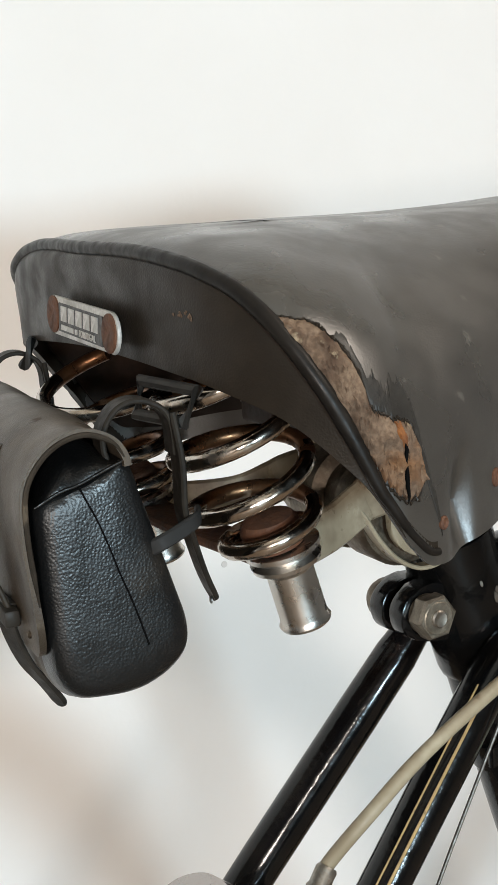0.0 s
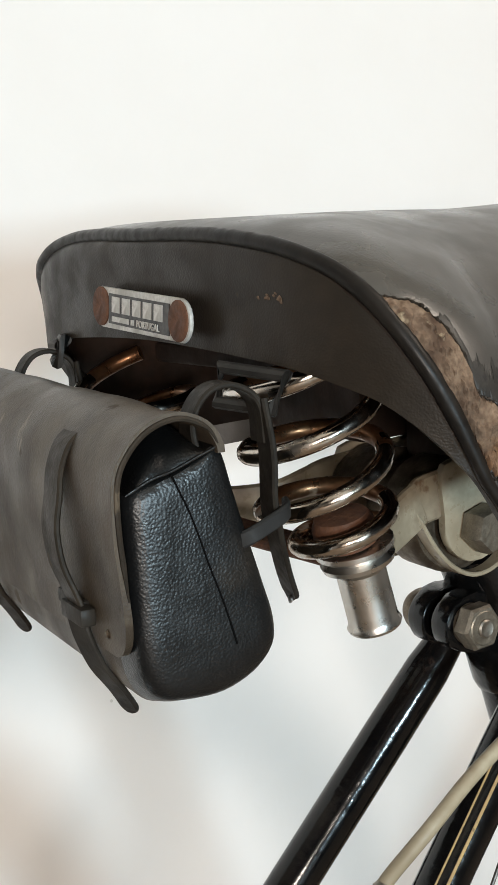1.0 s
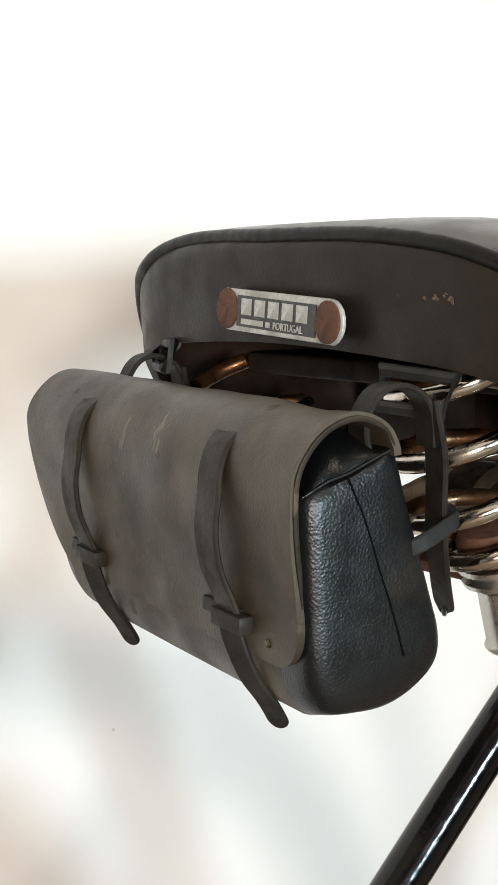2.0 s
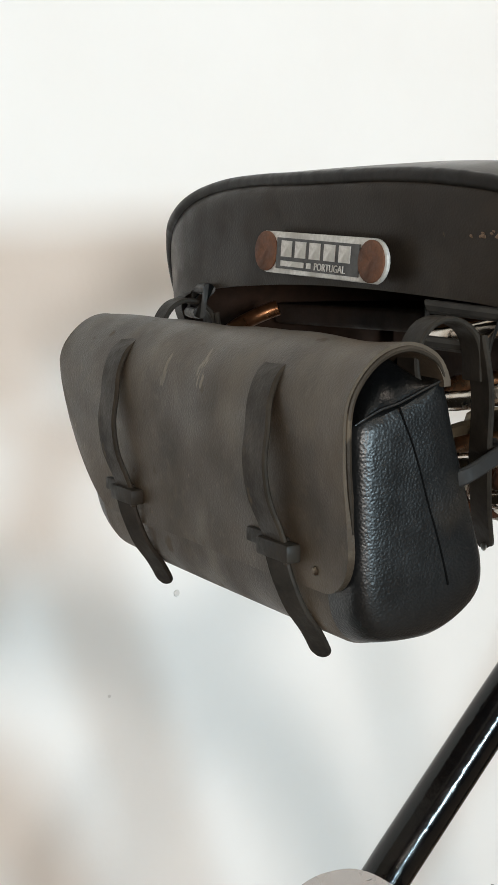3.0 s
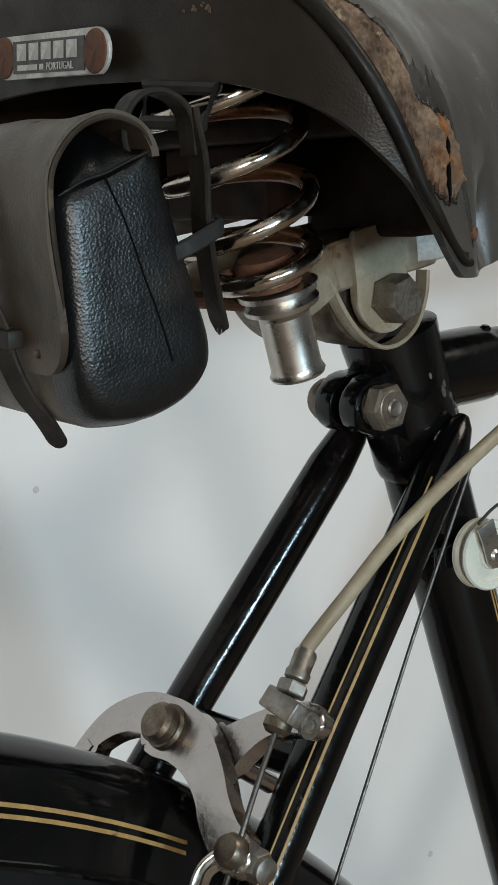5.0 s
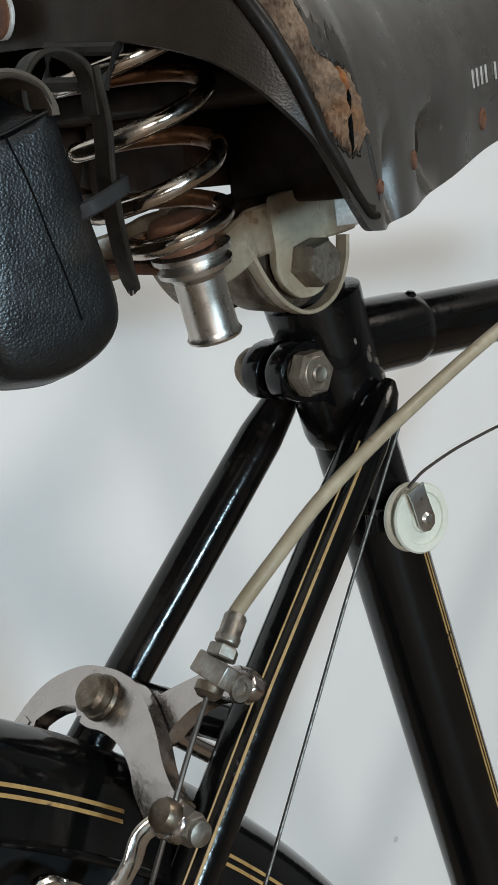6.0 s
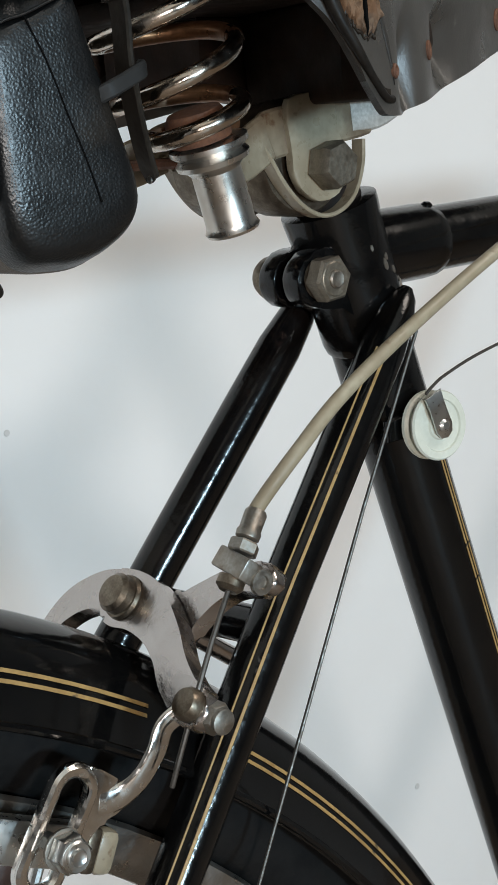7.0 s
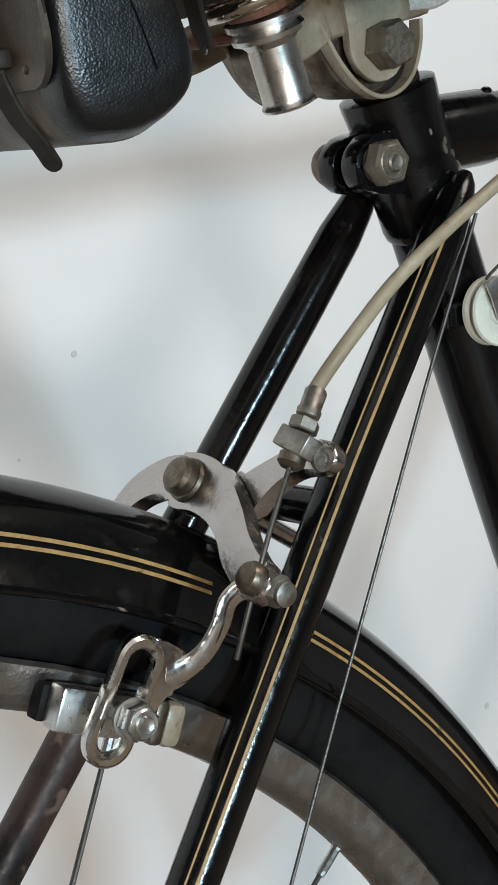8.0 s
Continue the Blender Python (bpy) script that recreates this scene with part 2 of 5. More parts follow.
def part(name, bm, mat, parent=None, label="", smooth=True):
    """Links a bmesh as one mesh object under a thing or a part; its origin lies in its own middle."""
    bmesh.ops.recalc_face_normals(bm, faces=bm.faces)
    co = [v.co for v in bm.verts]
    mid = Vector([(min(c[i] for c in co) + max(c[i] for c in co)) / 2 for i in range(3)])
    for v in bm.verts:
        v.co -= mid
    for f in bm.faces:
        f.smooth = smooth
    me = bpy.data.meshes.new(name)
    bm.to_mesh(me)
    bm.free()
    if smooth:
        me.set_sharp_from_angle(angle=radians(38))
    me.materials.append(mat)
    ob = new(name, me)
    ob.parent = parent
    ob.location = mid - (HOME[parent] if parent else Vector())
    HOME[ob] = mid
    return tagged(ob, label) if label else ob


def thing(name, place, label, category, kind="", group=""):
    ob = new(name)
    ob.empty_display_size = 0.02
    ob.location = place
    HOME[ob] = Vector(place)
    return tagged(ob, label, category, group, kind)


def smooth_path(points, n=8, closed=False):
    p = [Vector(q) for q in points]
    out, m = [], len(p)
    for i in range(m if closed else m - 1):
        a = p[(i - 1) % m] if closed or i else p[0] * 2 - p[1]
        b, c = p[i], p[(i + 1) % m]
        d = p[(i + 2) % m] if closed or i + 2 < m else c * 2 - b
        for k in range(n):
            t = k / n
            out.append(0.5 * (2 * b + (c - a) * t + (2 * a - 5 * b + 4 * c - d) * t * t + (3 * b - a - 3 * c + d) * t ** 3))
    return out if closed else out + [p[-1]]


def sweep(points, profile, closed=False, up=None, bm=None, scales=None):
    """Carries a 2D profile [(side, up)] along a path."""
    bm = bm or bmesh.new()
    p = [Vector(q) for q in points]
    m, rings, side = len(p), [], None
    for i in range(m):
        a = p[i - 1] if i or closed else p[0]
        b = p[(i + 1) % m] if i < m - 1 or closed else p[-1]
        t = (b - a).normalized()
        if up is not None:
            side = t.cross(Vector(up)).normalized()
        elif side is None:
            side = t.orthogonal().normalized()
        else:
            side = (side - t * side.dot(t)).normalized()
        over = side.cross(t).normalized()
        k = scales[i] if scales else 1.0
        rings.append([bm.verts.new(p[i] + side * (x * k) + over * (y * k)) for x, y in profile])
    n = len(profile)
    for i in range(m if closed else m - 1):
        a, b = rings[i], rings[(i + 1) % m]
        for j in range(n):
            bm.faces.new((a[j], a[(j + 1) % n], b[(j + 1) % n], b[j]))
    if not closed:
        bm.faces.new(rings[0][::-1])
        bm.faces.new(rings[-1])
    return bm


def ring(r, n=14):
    return [(r * math.cos(2 * math.pi * i / n), r * math.sin(2 * math.pi * i / n)) for i in range(n)]


def flat(w, h, r=0.3):
    """A flat strap's section with eased edges."""
    e = min(w, h) * 0.3
    return [(-w / 2, -h / 2 + e), (-w / 2 + e, -h / 2), (w / 2 - e, -h / 2), (w / 2, -h / 2 + e),
            (w / 2, h / 2 - e), (w / 2 - e, h / 2), (-w / 2 + e, h / 2), (-w / 2, h / 2 - e)]


def rod(a, b, r, n=16, r2=None, bm=None):
    return sweep([a, b], ring(r, n), bm=bm, scales=[1.0, (r2 or r) / r])


def lathe(origin, axis, profile, n=24, bm=None):
    """Turns [(radius, along)] round an axis."""
    bm = bm or bmesh.new()
    o, t = Vector(origin), Vector(axis).normalized()
    s = t.orthogonal().normalized()
    u = t.cross(s)
    rings = []
    for r, h in profile:
        r = max(r, 1e-5)
        rings.append([bm.verts.new(o + t * h + (s * math.cos(2 * math.pi * i / n) + u * math.sin(2 * math.pi * i / n)) * r) for i in range(n)])
    for a, b in zip(rings, rings[1:]):
        for j in range(n):
            bm.faces.new((a[j], a[(j + 1) % n], b[(j + 1) % n], b[j]))
    bm.faces.new(rings[0][::-1])
    bm.faces.new(rings[-1])
    return bm


def plate(outline, origin, ux, uy, depth, bevel=0.0, bm=None):
    """A flat piece cut to an outline, with thickness and eased edges; origin is the middle of its thickness."""
    own = bmesh.new()
    o, ux, uy = Vector(origin), Vector(ux).normalized(), Vector(uy).normalized()
    n = ux.cross(uy).normalized()
    lo = [own.verts.new(o + ux * x + uy * y - n * depth / 2) for x, y in outline]
    hi = [own.verts.new(o + ux * x + uy * y + n * depth / 2) for x, y in outline]
    m = len(outline)
    for j in range(m):
        own.faces.new((lo[j], lo[(j + 1) % m], hi[(j + 1) % m], hi[j]))
    caps = [own.faces.new(lo[::-1]), own.faces.new(hi)]
    if bevel:
        bmesh.ops.bevel(own, geom=list({e for f in caps for e in f.edges}), offset=bevel, segments=3 if bevel > 0.0015 else 2, affect="EDGES", profile=0.5)
    if bm is None:
        return own
    me = bpy.data.meshes.new("joined")
    own.to_mesh(me)
    own.free()
    bm.from_mesh(me)
    bpy.data.meshes.remove(me)
    return bm


def block(a, b, bevel=0.001, m=None):
    bm = bmesh.new()
    bmesh.ops.create_cube(bm, size=1.0)
    a, b = Vector(a), Vector(b)
    for v in bm.verts:
        v.co = Vector([(a[i] + b[i]) / 2 + v.co[i] * (b[i] - a[i]) for i in range(3)])
    if bevel:
        bmesh.ops.bevel(bm, geom=bm.edges[:], offset=bevel, segments=2, affect="EDGES", profile=0.5)
    if m is not None:
        bmesh.ops.transform(bm, matrix=m, verts=bm.verts)
    return bm


def hexagon(origin, axis, across, height, turn=0.0, bm=None):
    """A hexagon nut or bolt head with chamfered corners."""
    r = across / math.sqrt(3)
    o, t = Vector(origin), Vector(axis).normalized()
    s = Matrix.Rotation(turn, 3, t) @ t.orthogonal().normalized()
    u = t.cross(s)
    bm = bm or bmesh.new()
    rings = []
    for k, h in ((0.90, 0), (1.0, height * 0.12), (1.0, height * 0.85), (0.88, height)):
        rings.append([bm.verts.new(o + t * h + (s * math.cos(math.pi / 3 * i) + u * math.sin(math.pi / 3 * i)) * r * k) for i in range(6)])
    for a, b in zip(rings, rings[1:]):
        for j in range(6):
            bm.faces.new((a[j], a[(j + 1) % 6], b[(j + 1) % 6], b[j]))
    bm.faces.new(rings[0][::-1])
    bm.faces.new(rings[-1])
    return bm


def basis(o, x, y, z):
    """A pose from a place and three axes."""
    m = Matrix((Vector(x).normalized(), Vector(y).normalized(), Vector(z).normalized())).transposed().to_4x4()
    m.translation = Vector(o)
    return m


# ---- the room ----
def wall_sheet(name, a, b, mat, kind="structure", label="", category=""):
    ob = part(name, block(a, b, 0), mat, smooth=False)
    return tagged(ob, label, category, kind=kind)


FL = -0.075
wall_sheet("floor", (-3.1, -3.1, FL - 0.1), (3.1, 0.75, FL), FLOOR, label="warm brown tiled floor of a white room", category="floor")
# Ceiling in four pieces, leaving an opening for the added overhead lamp.
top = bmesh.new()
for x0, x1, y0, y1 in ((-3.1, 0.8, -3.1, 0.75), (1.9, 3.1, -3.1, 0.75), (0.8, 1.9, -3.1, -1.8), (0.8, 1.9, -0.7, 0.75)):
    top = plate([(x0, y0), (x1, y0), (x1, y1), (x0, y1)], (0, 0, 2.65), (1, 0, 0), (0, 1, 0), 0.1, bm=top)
tagged(part("ceiling", top, CEILING, smooth=False), "plain white painted ceiling with an opening for an added lamp", "ceiling", kind="structure")
wall_sheet("wall_north", (-3.1, 0.65, FL), (3.1, 0.75, 2.6), WALL, label="white plastered wall behind the parked bicycle", category="wall")
wall_sheet("wall_east", (3.0, -3.1, FL), (3.1, 0.65, 2.6), DIM, label="plain grey plastered side wall", category="wall")


north = bpy.data.objects["wall_north"]
for x, z, r in ((0.230, 0.634, 0.0030), (0.164, 0.558, 0.0014), (0.680, 0.150, 0.0036)):
    part("paint_chip", lathe((x, 0.6498, z), (0, -1, 0), [(r, 0), (r * 0.9, 0.0006), (r * 0.4, 0.0004)], 9), CHIP, north)


def pierced_wall(name, side, near, far, us, holes, label):
    """A wall of some thickness along x (side 0) or y (side 1), with openings (u0, u1, z0, z1) cut through it."""
    bm = bmesh.new()
    cut_u = sorted({*us, *(h[0] for h in holes), *(h[1] for h in holes)})
    cut_z = sorted({FL, 2.6, *(h[2] for h in holes), *(h[3] for h in holes)})

    def solid(i, k):
        if not (0 <= i < len(cut_u) - 1 and 0 <= k < len(cut_z) - 1):
            return False
        u, z = (cut_u[i] + cut_u[i + 1]) / 2, (cut_z[k] + cut_z[k + 1]) / 2
        return not any(h[0] < u < h[1] and h[2] < z < h[3] for h in holes)

    def at(i, k, d):
        u, z = cut_u[i], cut_z[k]
        return bm.verts.new((u, d, z) if side == 0 else (d, u, z))
    for i in range(len(cut_u) - 1):
        for k in range(len(cut_z) - 1):
            if not solid(i, k):
                continue
            for d in (near, far):
                bm.faces.new((at(i, k, d), at(i + 1, k, d), at(i + 1, k + 1, d), at(i, k + 1, d)))
            for di, dk, a, b in ((-1, 0, (i, k), (i, k + 1)), (1, 0, (i + 1, k), (i + 1, k + 1)), (0, -1, (i, k), (i + 1, k)), (0, 1, (i, k + 1), (i + 1, k + 1))):
                if not solid(i + di, k + dk):
                    bm.faces.new((at(*a, near), at(*b, near), at(*b, far), at(*a, far)))
    bmesh.ops.remove_doubles(bm, verts=bm.verts, dist=1e-5)
    return tagged(part(name, bm, DIM, smooth=False), label, "wall", kind="structure")


wall_sheet("wall_west", (-3.1, -3.1, FL), (-3.0, 0.65, 2.6), DIM, label="plain grey plastered side wall", category="wall")
pierced_wall("wall_south", 0, -3.0, -3.1, (-3.0, 3.0), [(-0.68, -0.28, 0.86, 1.10), (-1.92, -1.58, 0.89, 1.21)], "plain grey plastered wall with two small window openings")

# ---- the bicycle ----
Y = Vector((0, 1, 0))
bike = thing("bicycle", (-0.1, 0, FL), "black vintage bicycle with gold lining, parked by a white wall", "bicycle")


def seat_axis(z):
    return Vector((0.0150 + (0.769 - z) * 0.302, 0, z))


SEAT_DIR = (seat_axis(0.9) - seat_axis(0.5)).normalized()
part("seat_tube", rod(seat_axis(0.815), seat_axis(0.28), 0.0155, 28), ENAMEL, bike)
# The down tube lies out of view; added to throw a shadow on the wall.
part("down_tube", rod((0.172, 0, 0.262), (0.575, 0, 0.770), 0.0160, 28), ENAMEL, bike)
part("top_tube", rod((0.006, 0, 0.806), (0.60, 0, 0.811), 0.0127, 28), ENAMEL, bike)
# seat lug: sleeve, top tube socket and binder ears
lug = part("seat_lug", lathe(seat_axis(0.772), SEAT_DIR, [(0.0156, 0), (0.0168, 0.0012), (0.0174, 0.004), (0.0175, 0.045), (0.0181, 0.052), (0.0181, 0.055), (0.0150, 0.056)], 30), ENAMEL, bike, "black lug sleeve with chipped enamel")
part("socket", lathe((0.010, 0, 0.806), (1, 0, 0.008), [(0.0145, 0), (0.0145, 0.034), (0.0141, 0.0385), (0.0128, 0.040)], 28), ENAMEL, lug)
part("socket_pin", lathe((0.046, -0.004, 0.8195), (0, -0.2, 1), [(0.0022, -0.002), (0.0022, 0.0008), (0.0012, 0.0016)], 10), ENAMEL, lug)
for sgn in (-1, 1):
    out = [(-0.002, 0.022), (-0.006, 0.018), (-0.012, 0.0095), (-0.019, 0.0108), (-0.0300, 0.0085), (-0.0355, 0.0015), (-0.0335, -0.007), (-0.025, -0.0108), (-0.011, -0.013), (-0.002, -0.020)]
    out = [(p.x, p.y) for p in smooth_path([(x, y, 0) for x, y in out], 4)]
    part("binder_ear", plate(out, (0.006, sgn * 0.0064, 0.800), (1, 0, 0), (0, 0, 1), 0.0092, 0.0014), ENAMEL, lug)
rng = random.Random(8)
for z, turn, size in ((0.8035, -0.70, 0.0011), (0.8010, -0.78, 0.0016), (0.7975, -0.52, 0.0010), (0.7900, -0.22, 0.0013), (0.7885, -0.14, 0.0009), (0.7925, -0.36, 0.0008), (0.8090, -1.05, 0.0009)):
    across = Vector(SEAT_DIR).cross(Y).normalized()
    nrm = -Y * math.cos(turn + 0.95) + across * math.sin(turn + 0.95) * (1 if across.x > 0 else -1)
    flake = [(size * (0.6 + 0.6 * rng.random()) * math.cos(i * 0.9), size * (0.9 + 0.9 * rng.random()) * math.sin(i * 0.9)) for i in range(7)]
    part("enamel_chip", plate(flake, seat_axis(z) + nrm * 0.01755, Vector(SEAT_DIR).cross(nrm), SEAT_DIR, 0.0003), STEEL, lug, "bare steel where the enamel has chipped")
binder = part("binder_bolt", rod((-0.0195, 0.018, 0.800), (-0.0195, -0.0180, 0.800), 0.0035), STEEL, bike, "steel binder bolt with a tarnished nut")
part("bolt_head", lathe((-0.0195, 0.0108, 0.800), Y, [(0.0078, 0), (0.0080, 0.0015), (0.0080, 0.0045), (0.0066, 0.0070), (0.003, 0.0080)]), OLD_BOLT, binder)
part("washer", lathe((-0.0195, -0.0109, 0.800), -Y, [(0.0072, 0), (0.0075, 0.0004), (0.0072, 0.0012)]), OLD_BOLT, binder)
part("nut", hexagon((-0.0195, -0.0120, 0.800), -Y, 0.0148, 0.0072, 0.35), BOLT, binder)
part("nut_face", lathe((-0.0195, -0.0190, 0.800), -Y, [(0.0062, 0), (0.0062, 0.0003), (0.0058, 0.0006), (0.0040, 0.0005)]), BOLT, binder)
part("bolt_end", lathe((-0.0195, -0.0190, 0.800), -Y, [(0.0033, 0), (0.0033, 0.0012), (0.0027, 0.0018), (0.0016, 0.0015)]), STEEL, binder)

# seat stays, which spread towards the wheel
STAYS = {-1: [Vector((0.013, -0.0200, 0.789)), Vector((-0.064, -0.0265, 0.6965)), Vector((-0.330, -0.054, 0.36))],
         1: [Vector((0.0060, 0.0234, 0.790)), Vector((-0.0665, 0.0360, 0.702)), Vector((-0.315, 0.072, 0.40))]}


def stay_point(z, sgn):
    a, b, c = STAYS[sgn]
    if z < b.z:
        a, b = b, c
    return a + (b - a) * ((z - a.z) / (b.z - a.z))


for sgn in (-1, 1):
    d = (stay_point(0.789, sgn) - stay_point(0.70, sgn)).normalized()
    pts = [stay_point(0.789, sgn) + d * 0.004, stay_point(0.789, sgn), stay_point(0.783, sgn), stay_point(0.772, sgn), stay_point(0.75, sgn), stay_point(0.70, sgn), stay_point(0.60, sgn), stay_point(0.50, sgn), stay_point(0.42, sgn)]
    stay = part("seat_stay", sweep(pts, ring(0.0088, 22), scales=[0.25, 0.55, 0.80, 0.97, 1, 1, 0.97, 0.9, 0.8]), ENAMEL if sgn < 0 else ENAMEL_RUSTY, bike, "black seat stay with gold lining" if sgn < 0 else "black seat stay with rubbed enamel")
    if sgn > 0:
        low = [stay_point(z, sgn) for z in (0.645, 0.62, 0.60, 0.55, 0.50, 0.45)]
        part("rust_stain", sweep(low, ring(0.0089, 22), scales=[0.985, 0.978, 0.97, 0.935, 0.90, 0.84]), RUST_FILM, stay, "brown rust showing through rubbed enamel")
    if sgn < 0:
        # two gold lines along the outer face
        for off, w, z0, z1 in ((0.57, 0.0011, 0.772, 0.43), (0.99, 0.0007, 0.770, 0.43)):
            line = []
            for i in range(30):
                z = z0 + (z1 - z0) * i / 29
                rr = 0.0088 * (1 if z > 0.7 else 0.97 + (z - 0.6) * 0.3 if z > 0.6 else 0.9 + (z - 0.5) * 0.7 if z > 0.5 else 0.8 + (z - 0.42) * 1.25)
                t = (stay_point(z - 0.01, sgn) - stay_point(z, sgn)).normalized()
                side = t.cross(Y).normalized()
                n0 = (-Y * math.cos(off) + side * math.sin(off) * (1 if side.x < 0 else -1)).normalized()
                line.append(stay_point(z, sgn) + n0 * (rr + 0.0001))
            part("gold_line", sweep(line, flat(w, 0.0004), up=(-0.6, -0.75, 0.1)), GOLD, stay, "worn gold coach line")
bridge = rod(stay_point(0.688, -1), stay_point(0.688, 1), 0.0068)
part("stay_bridge", bridge, ENAMEL, bike)

# gold lines down the seat tube's front edge
for ang, w in ((-1.17, 0.0007), (-1.31, 0.0009)):
    fwd = Vector((1, 0, 0)) - SEAT_DIR * SEAT_DIR.x
    n0 = (fwd.normalized() * math.cos(ang) + Y * math.sin(ang)).normalized()
    part("gold_line", sweep([seat_axis(0.738 - 0.02 * i) + n0 * 0.0156 for i in range(22)], flat(w, 0.0004), up=n0), GOLD, bike, "worn gold coach line")

# ---- rear wheel and mudguard ----
AXLE = Vector((-0.345, 0, 0.334))


def wheel_point(r, a, y=0.0):
    """a in degrees from straight up, towards the front."""
    return AXLE + Vector((math.sin(radians(a)) * r, y, math.cos(radians(a)) * r))


def hoop(section, a0, a1, step, closed=False):
    """Carries a section of (radius, y) round the axle."""
    bm, n = bmesh.new(), int(abs(a1 - a0) / step)
    rings = [[bm.verts.new(wheel_point(r, a0 + (a1 - a0) * i / n, y)) for r, y in section] for i in range(n if closed else n + 1)]
    m = len(section)
    for i in range(n if closed else n):
        a, b = rings[i], rings[(i + 1) % len(rings)]
        for j in range(m):
            bm.faces.new((a[j], a[(j + 1) % m], b[(j + 1) % m], b[j]))
    if not closed:
        bm.faces.new(rings[0][::-1])
        bm.faces.new(rings[-1])
    return bm


outer = [(0.3930, -0.0290), (0.3945, -0.0300), (0.3970, -0.0282), (0.4030, -0.0240), (0.4095, -0.0212), (0.4165, -0.0172), (0.4208, -0.0118), (0.4230, -0.0070), (0.4242, -0.0030), (0.4244, 0.0)]
outer = outer + [(r, -y) for r, y in outer[-2::-1]]
inner = [(r - 0.0015, y * 0.95) for r, y in outer[::-1]]
guard = part("mudguard", hoop(outer + inner, -75, 95, 2.0), GUARD_ENAMEL, bike, "glossy black mudguard with twin gold lines")
for r, y, w in ((0.4055, -0.0229, 0.0006), (0.4085, -0.0217, 0.0006)):
    for a0, a1 in ((-75, 33.4), (38.5, 95)):
        part("gold_line", hoop([(r - w, y - 0.0006), (r - w, y - 0.0001), (r + w, y + 0.0011), (r + w, y + 0.0001)], a0, a1, 1.5), GOLD, guard, "worn gold coach line")
part("edge_bead", hoop([(0.3935 + 0.0016 * math.sin(k * math.pi / 4), -0.0293 + 0.0016 * math.cos(k * math.pi / 4)) for k in range(8)], -75, 95, 2.0), GUARD_ENAMEL, guard)

rim_sec = [(0.3705, -0.0125), (0.3690, -0.0140), (0.3600, -0.0132), (0.3570, -0.0110), (0.3530, -0.0050), (0.3522, 0), (0.3530, 0.0050), (0.3570, 0.0110), (0.3600, 0.0132), (0.3690, 0.0140), (0.3705, 0.0125), (0.3660, 0.008), (0.3640, 0), (0.3660, -0.008)]
wheel = part("rear_wheel", hoop(rim_sec, 0, 360, 3.0, closed=True), RIM, bike, "dull steel rim with a black tyre")
tyre = [(0.3865 + 0.0195 * math.sin(k * math.pi / 9), 0.0172 * math.cos(k * math.pi / 9)) for k in range(18)]
part("tyre", hoop(tyre, 0, 360, 3.0, closed=True), RUBBER, wheel)
part("hub", lathe(AXLE - Y * 0.04, Y, [(0.006, 0), (0.006, 0.008), (0.030, 0.009), (0.030, 0.012), (0.017, 0.016), (0.017, 0.064), (0.030, 0.068), (0.030, 0.071), (0.006, 0.072), (0.006, 0.080)]), STEEL, wheel)
spoke_bm = rod((0, 0, 0), (0, 0, 0.341), 0.0010, 8)
nipple_bm = lathe((0, 0, 0.338), (0, 0, 1), [(0.0016, 0), (0.0019, 0.002), (0.0019, 0.012), (0.0026, 0.015)], 8)
meshes = []
for nm, bm, mat in (("spoke", spoke_bm, WIRE), ("nipple", nipple_bm, ZINC)):
    bmesh.ops.recalc_face_normals(bm, faces=bm.faces)
    me = bpy.data.meshes.new(nm)
    bm.to_mesh(me)
    bm.free()
    me.materials.append(mat)
    meshes.append(me)
for k in range(36):
    a, y, cross = k * 10.0 + 3.0, (-0.028 if k % 2 else 0.028), (40 if (k // 2) % 2 else -40)
    a0, a1 = wheel_point(0.029, a + cross, y), wheel_point(0.353, a, 0.0)
    m = Matrix.Translation(a0 - HOME[wheel]) @ (a1 - a0).to_track_quat("Z", "Y").to_matrix().to_4x4()
    m = m @ Matrix.Diagonal((1, 1, (a1 - a0).length / 0.352, 1))
    for me in meshes:
        ob = new(me.name, me)
        ob.parent = wheel
        ob.matrix_basis = m

# ---- rear brake: a side-pull caliper in the plane of the stays ----
BO, BU, BW, BN = Vector((-0.1054, 0.001, 0.7015)), Vector((0, -1, 0)), Vector((-0.62, 0, -0.785)).normalized(), Vector((-0.785, 0, 0.62)).normalized()


def bp(u, w, n=0.0):
    return BO + BU * u + BW * w + BN * n


def curve2(pts, n=5):
    return [(p.x, p.y) for p in smooth_path([(x, y, 0) for x, y in pts], n, closed=True)]


brake = part("brake_caliper", rod(bp(0, 0, -0.05), bp(0, 0, 0.004), 0.0035), ALLOY, bike, "bare alloy side-pull caliper brake")
front_arm = curve2([(-0.0125, 0.0015), (-0.0116, -0.0080), (-0.0016, -0.0102), (0.0096, -0.0092), (0.0168, -0.0063), (0.0240, -0.0019), (0.0329, 0.0048), (0.0405, 0.0118), (0.0485, 0.0172), (0.0560, 0.0205), (0.0598, 0.0265), (0.0556, 0.0322), (0.0479, 0.0315), (0.0393, 0.0269), (0.0334, 0.0230), (0.0274, 0.0173), (0.0184, 0.0122), (0.0079, 0.0100), (-0.0012, 0.0105), (-0.0080, 0.0085)])
part("front_arm", plate(front_arm, bp(0, 0, 0.001), BU, BW, 0.0070, 0.0019), ALLOY, brake, "satin alloy brake arm")
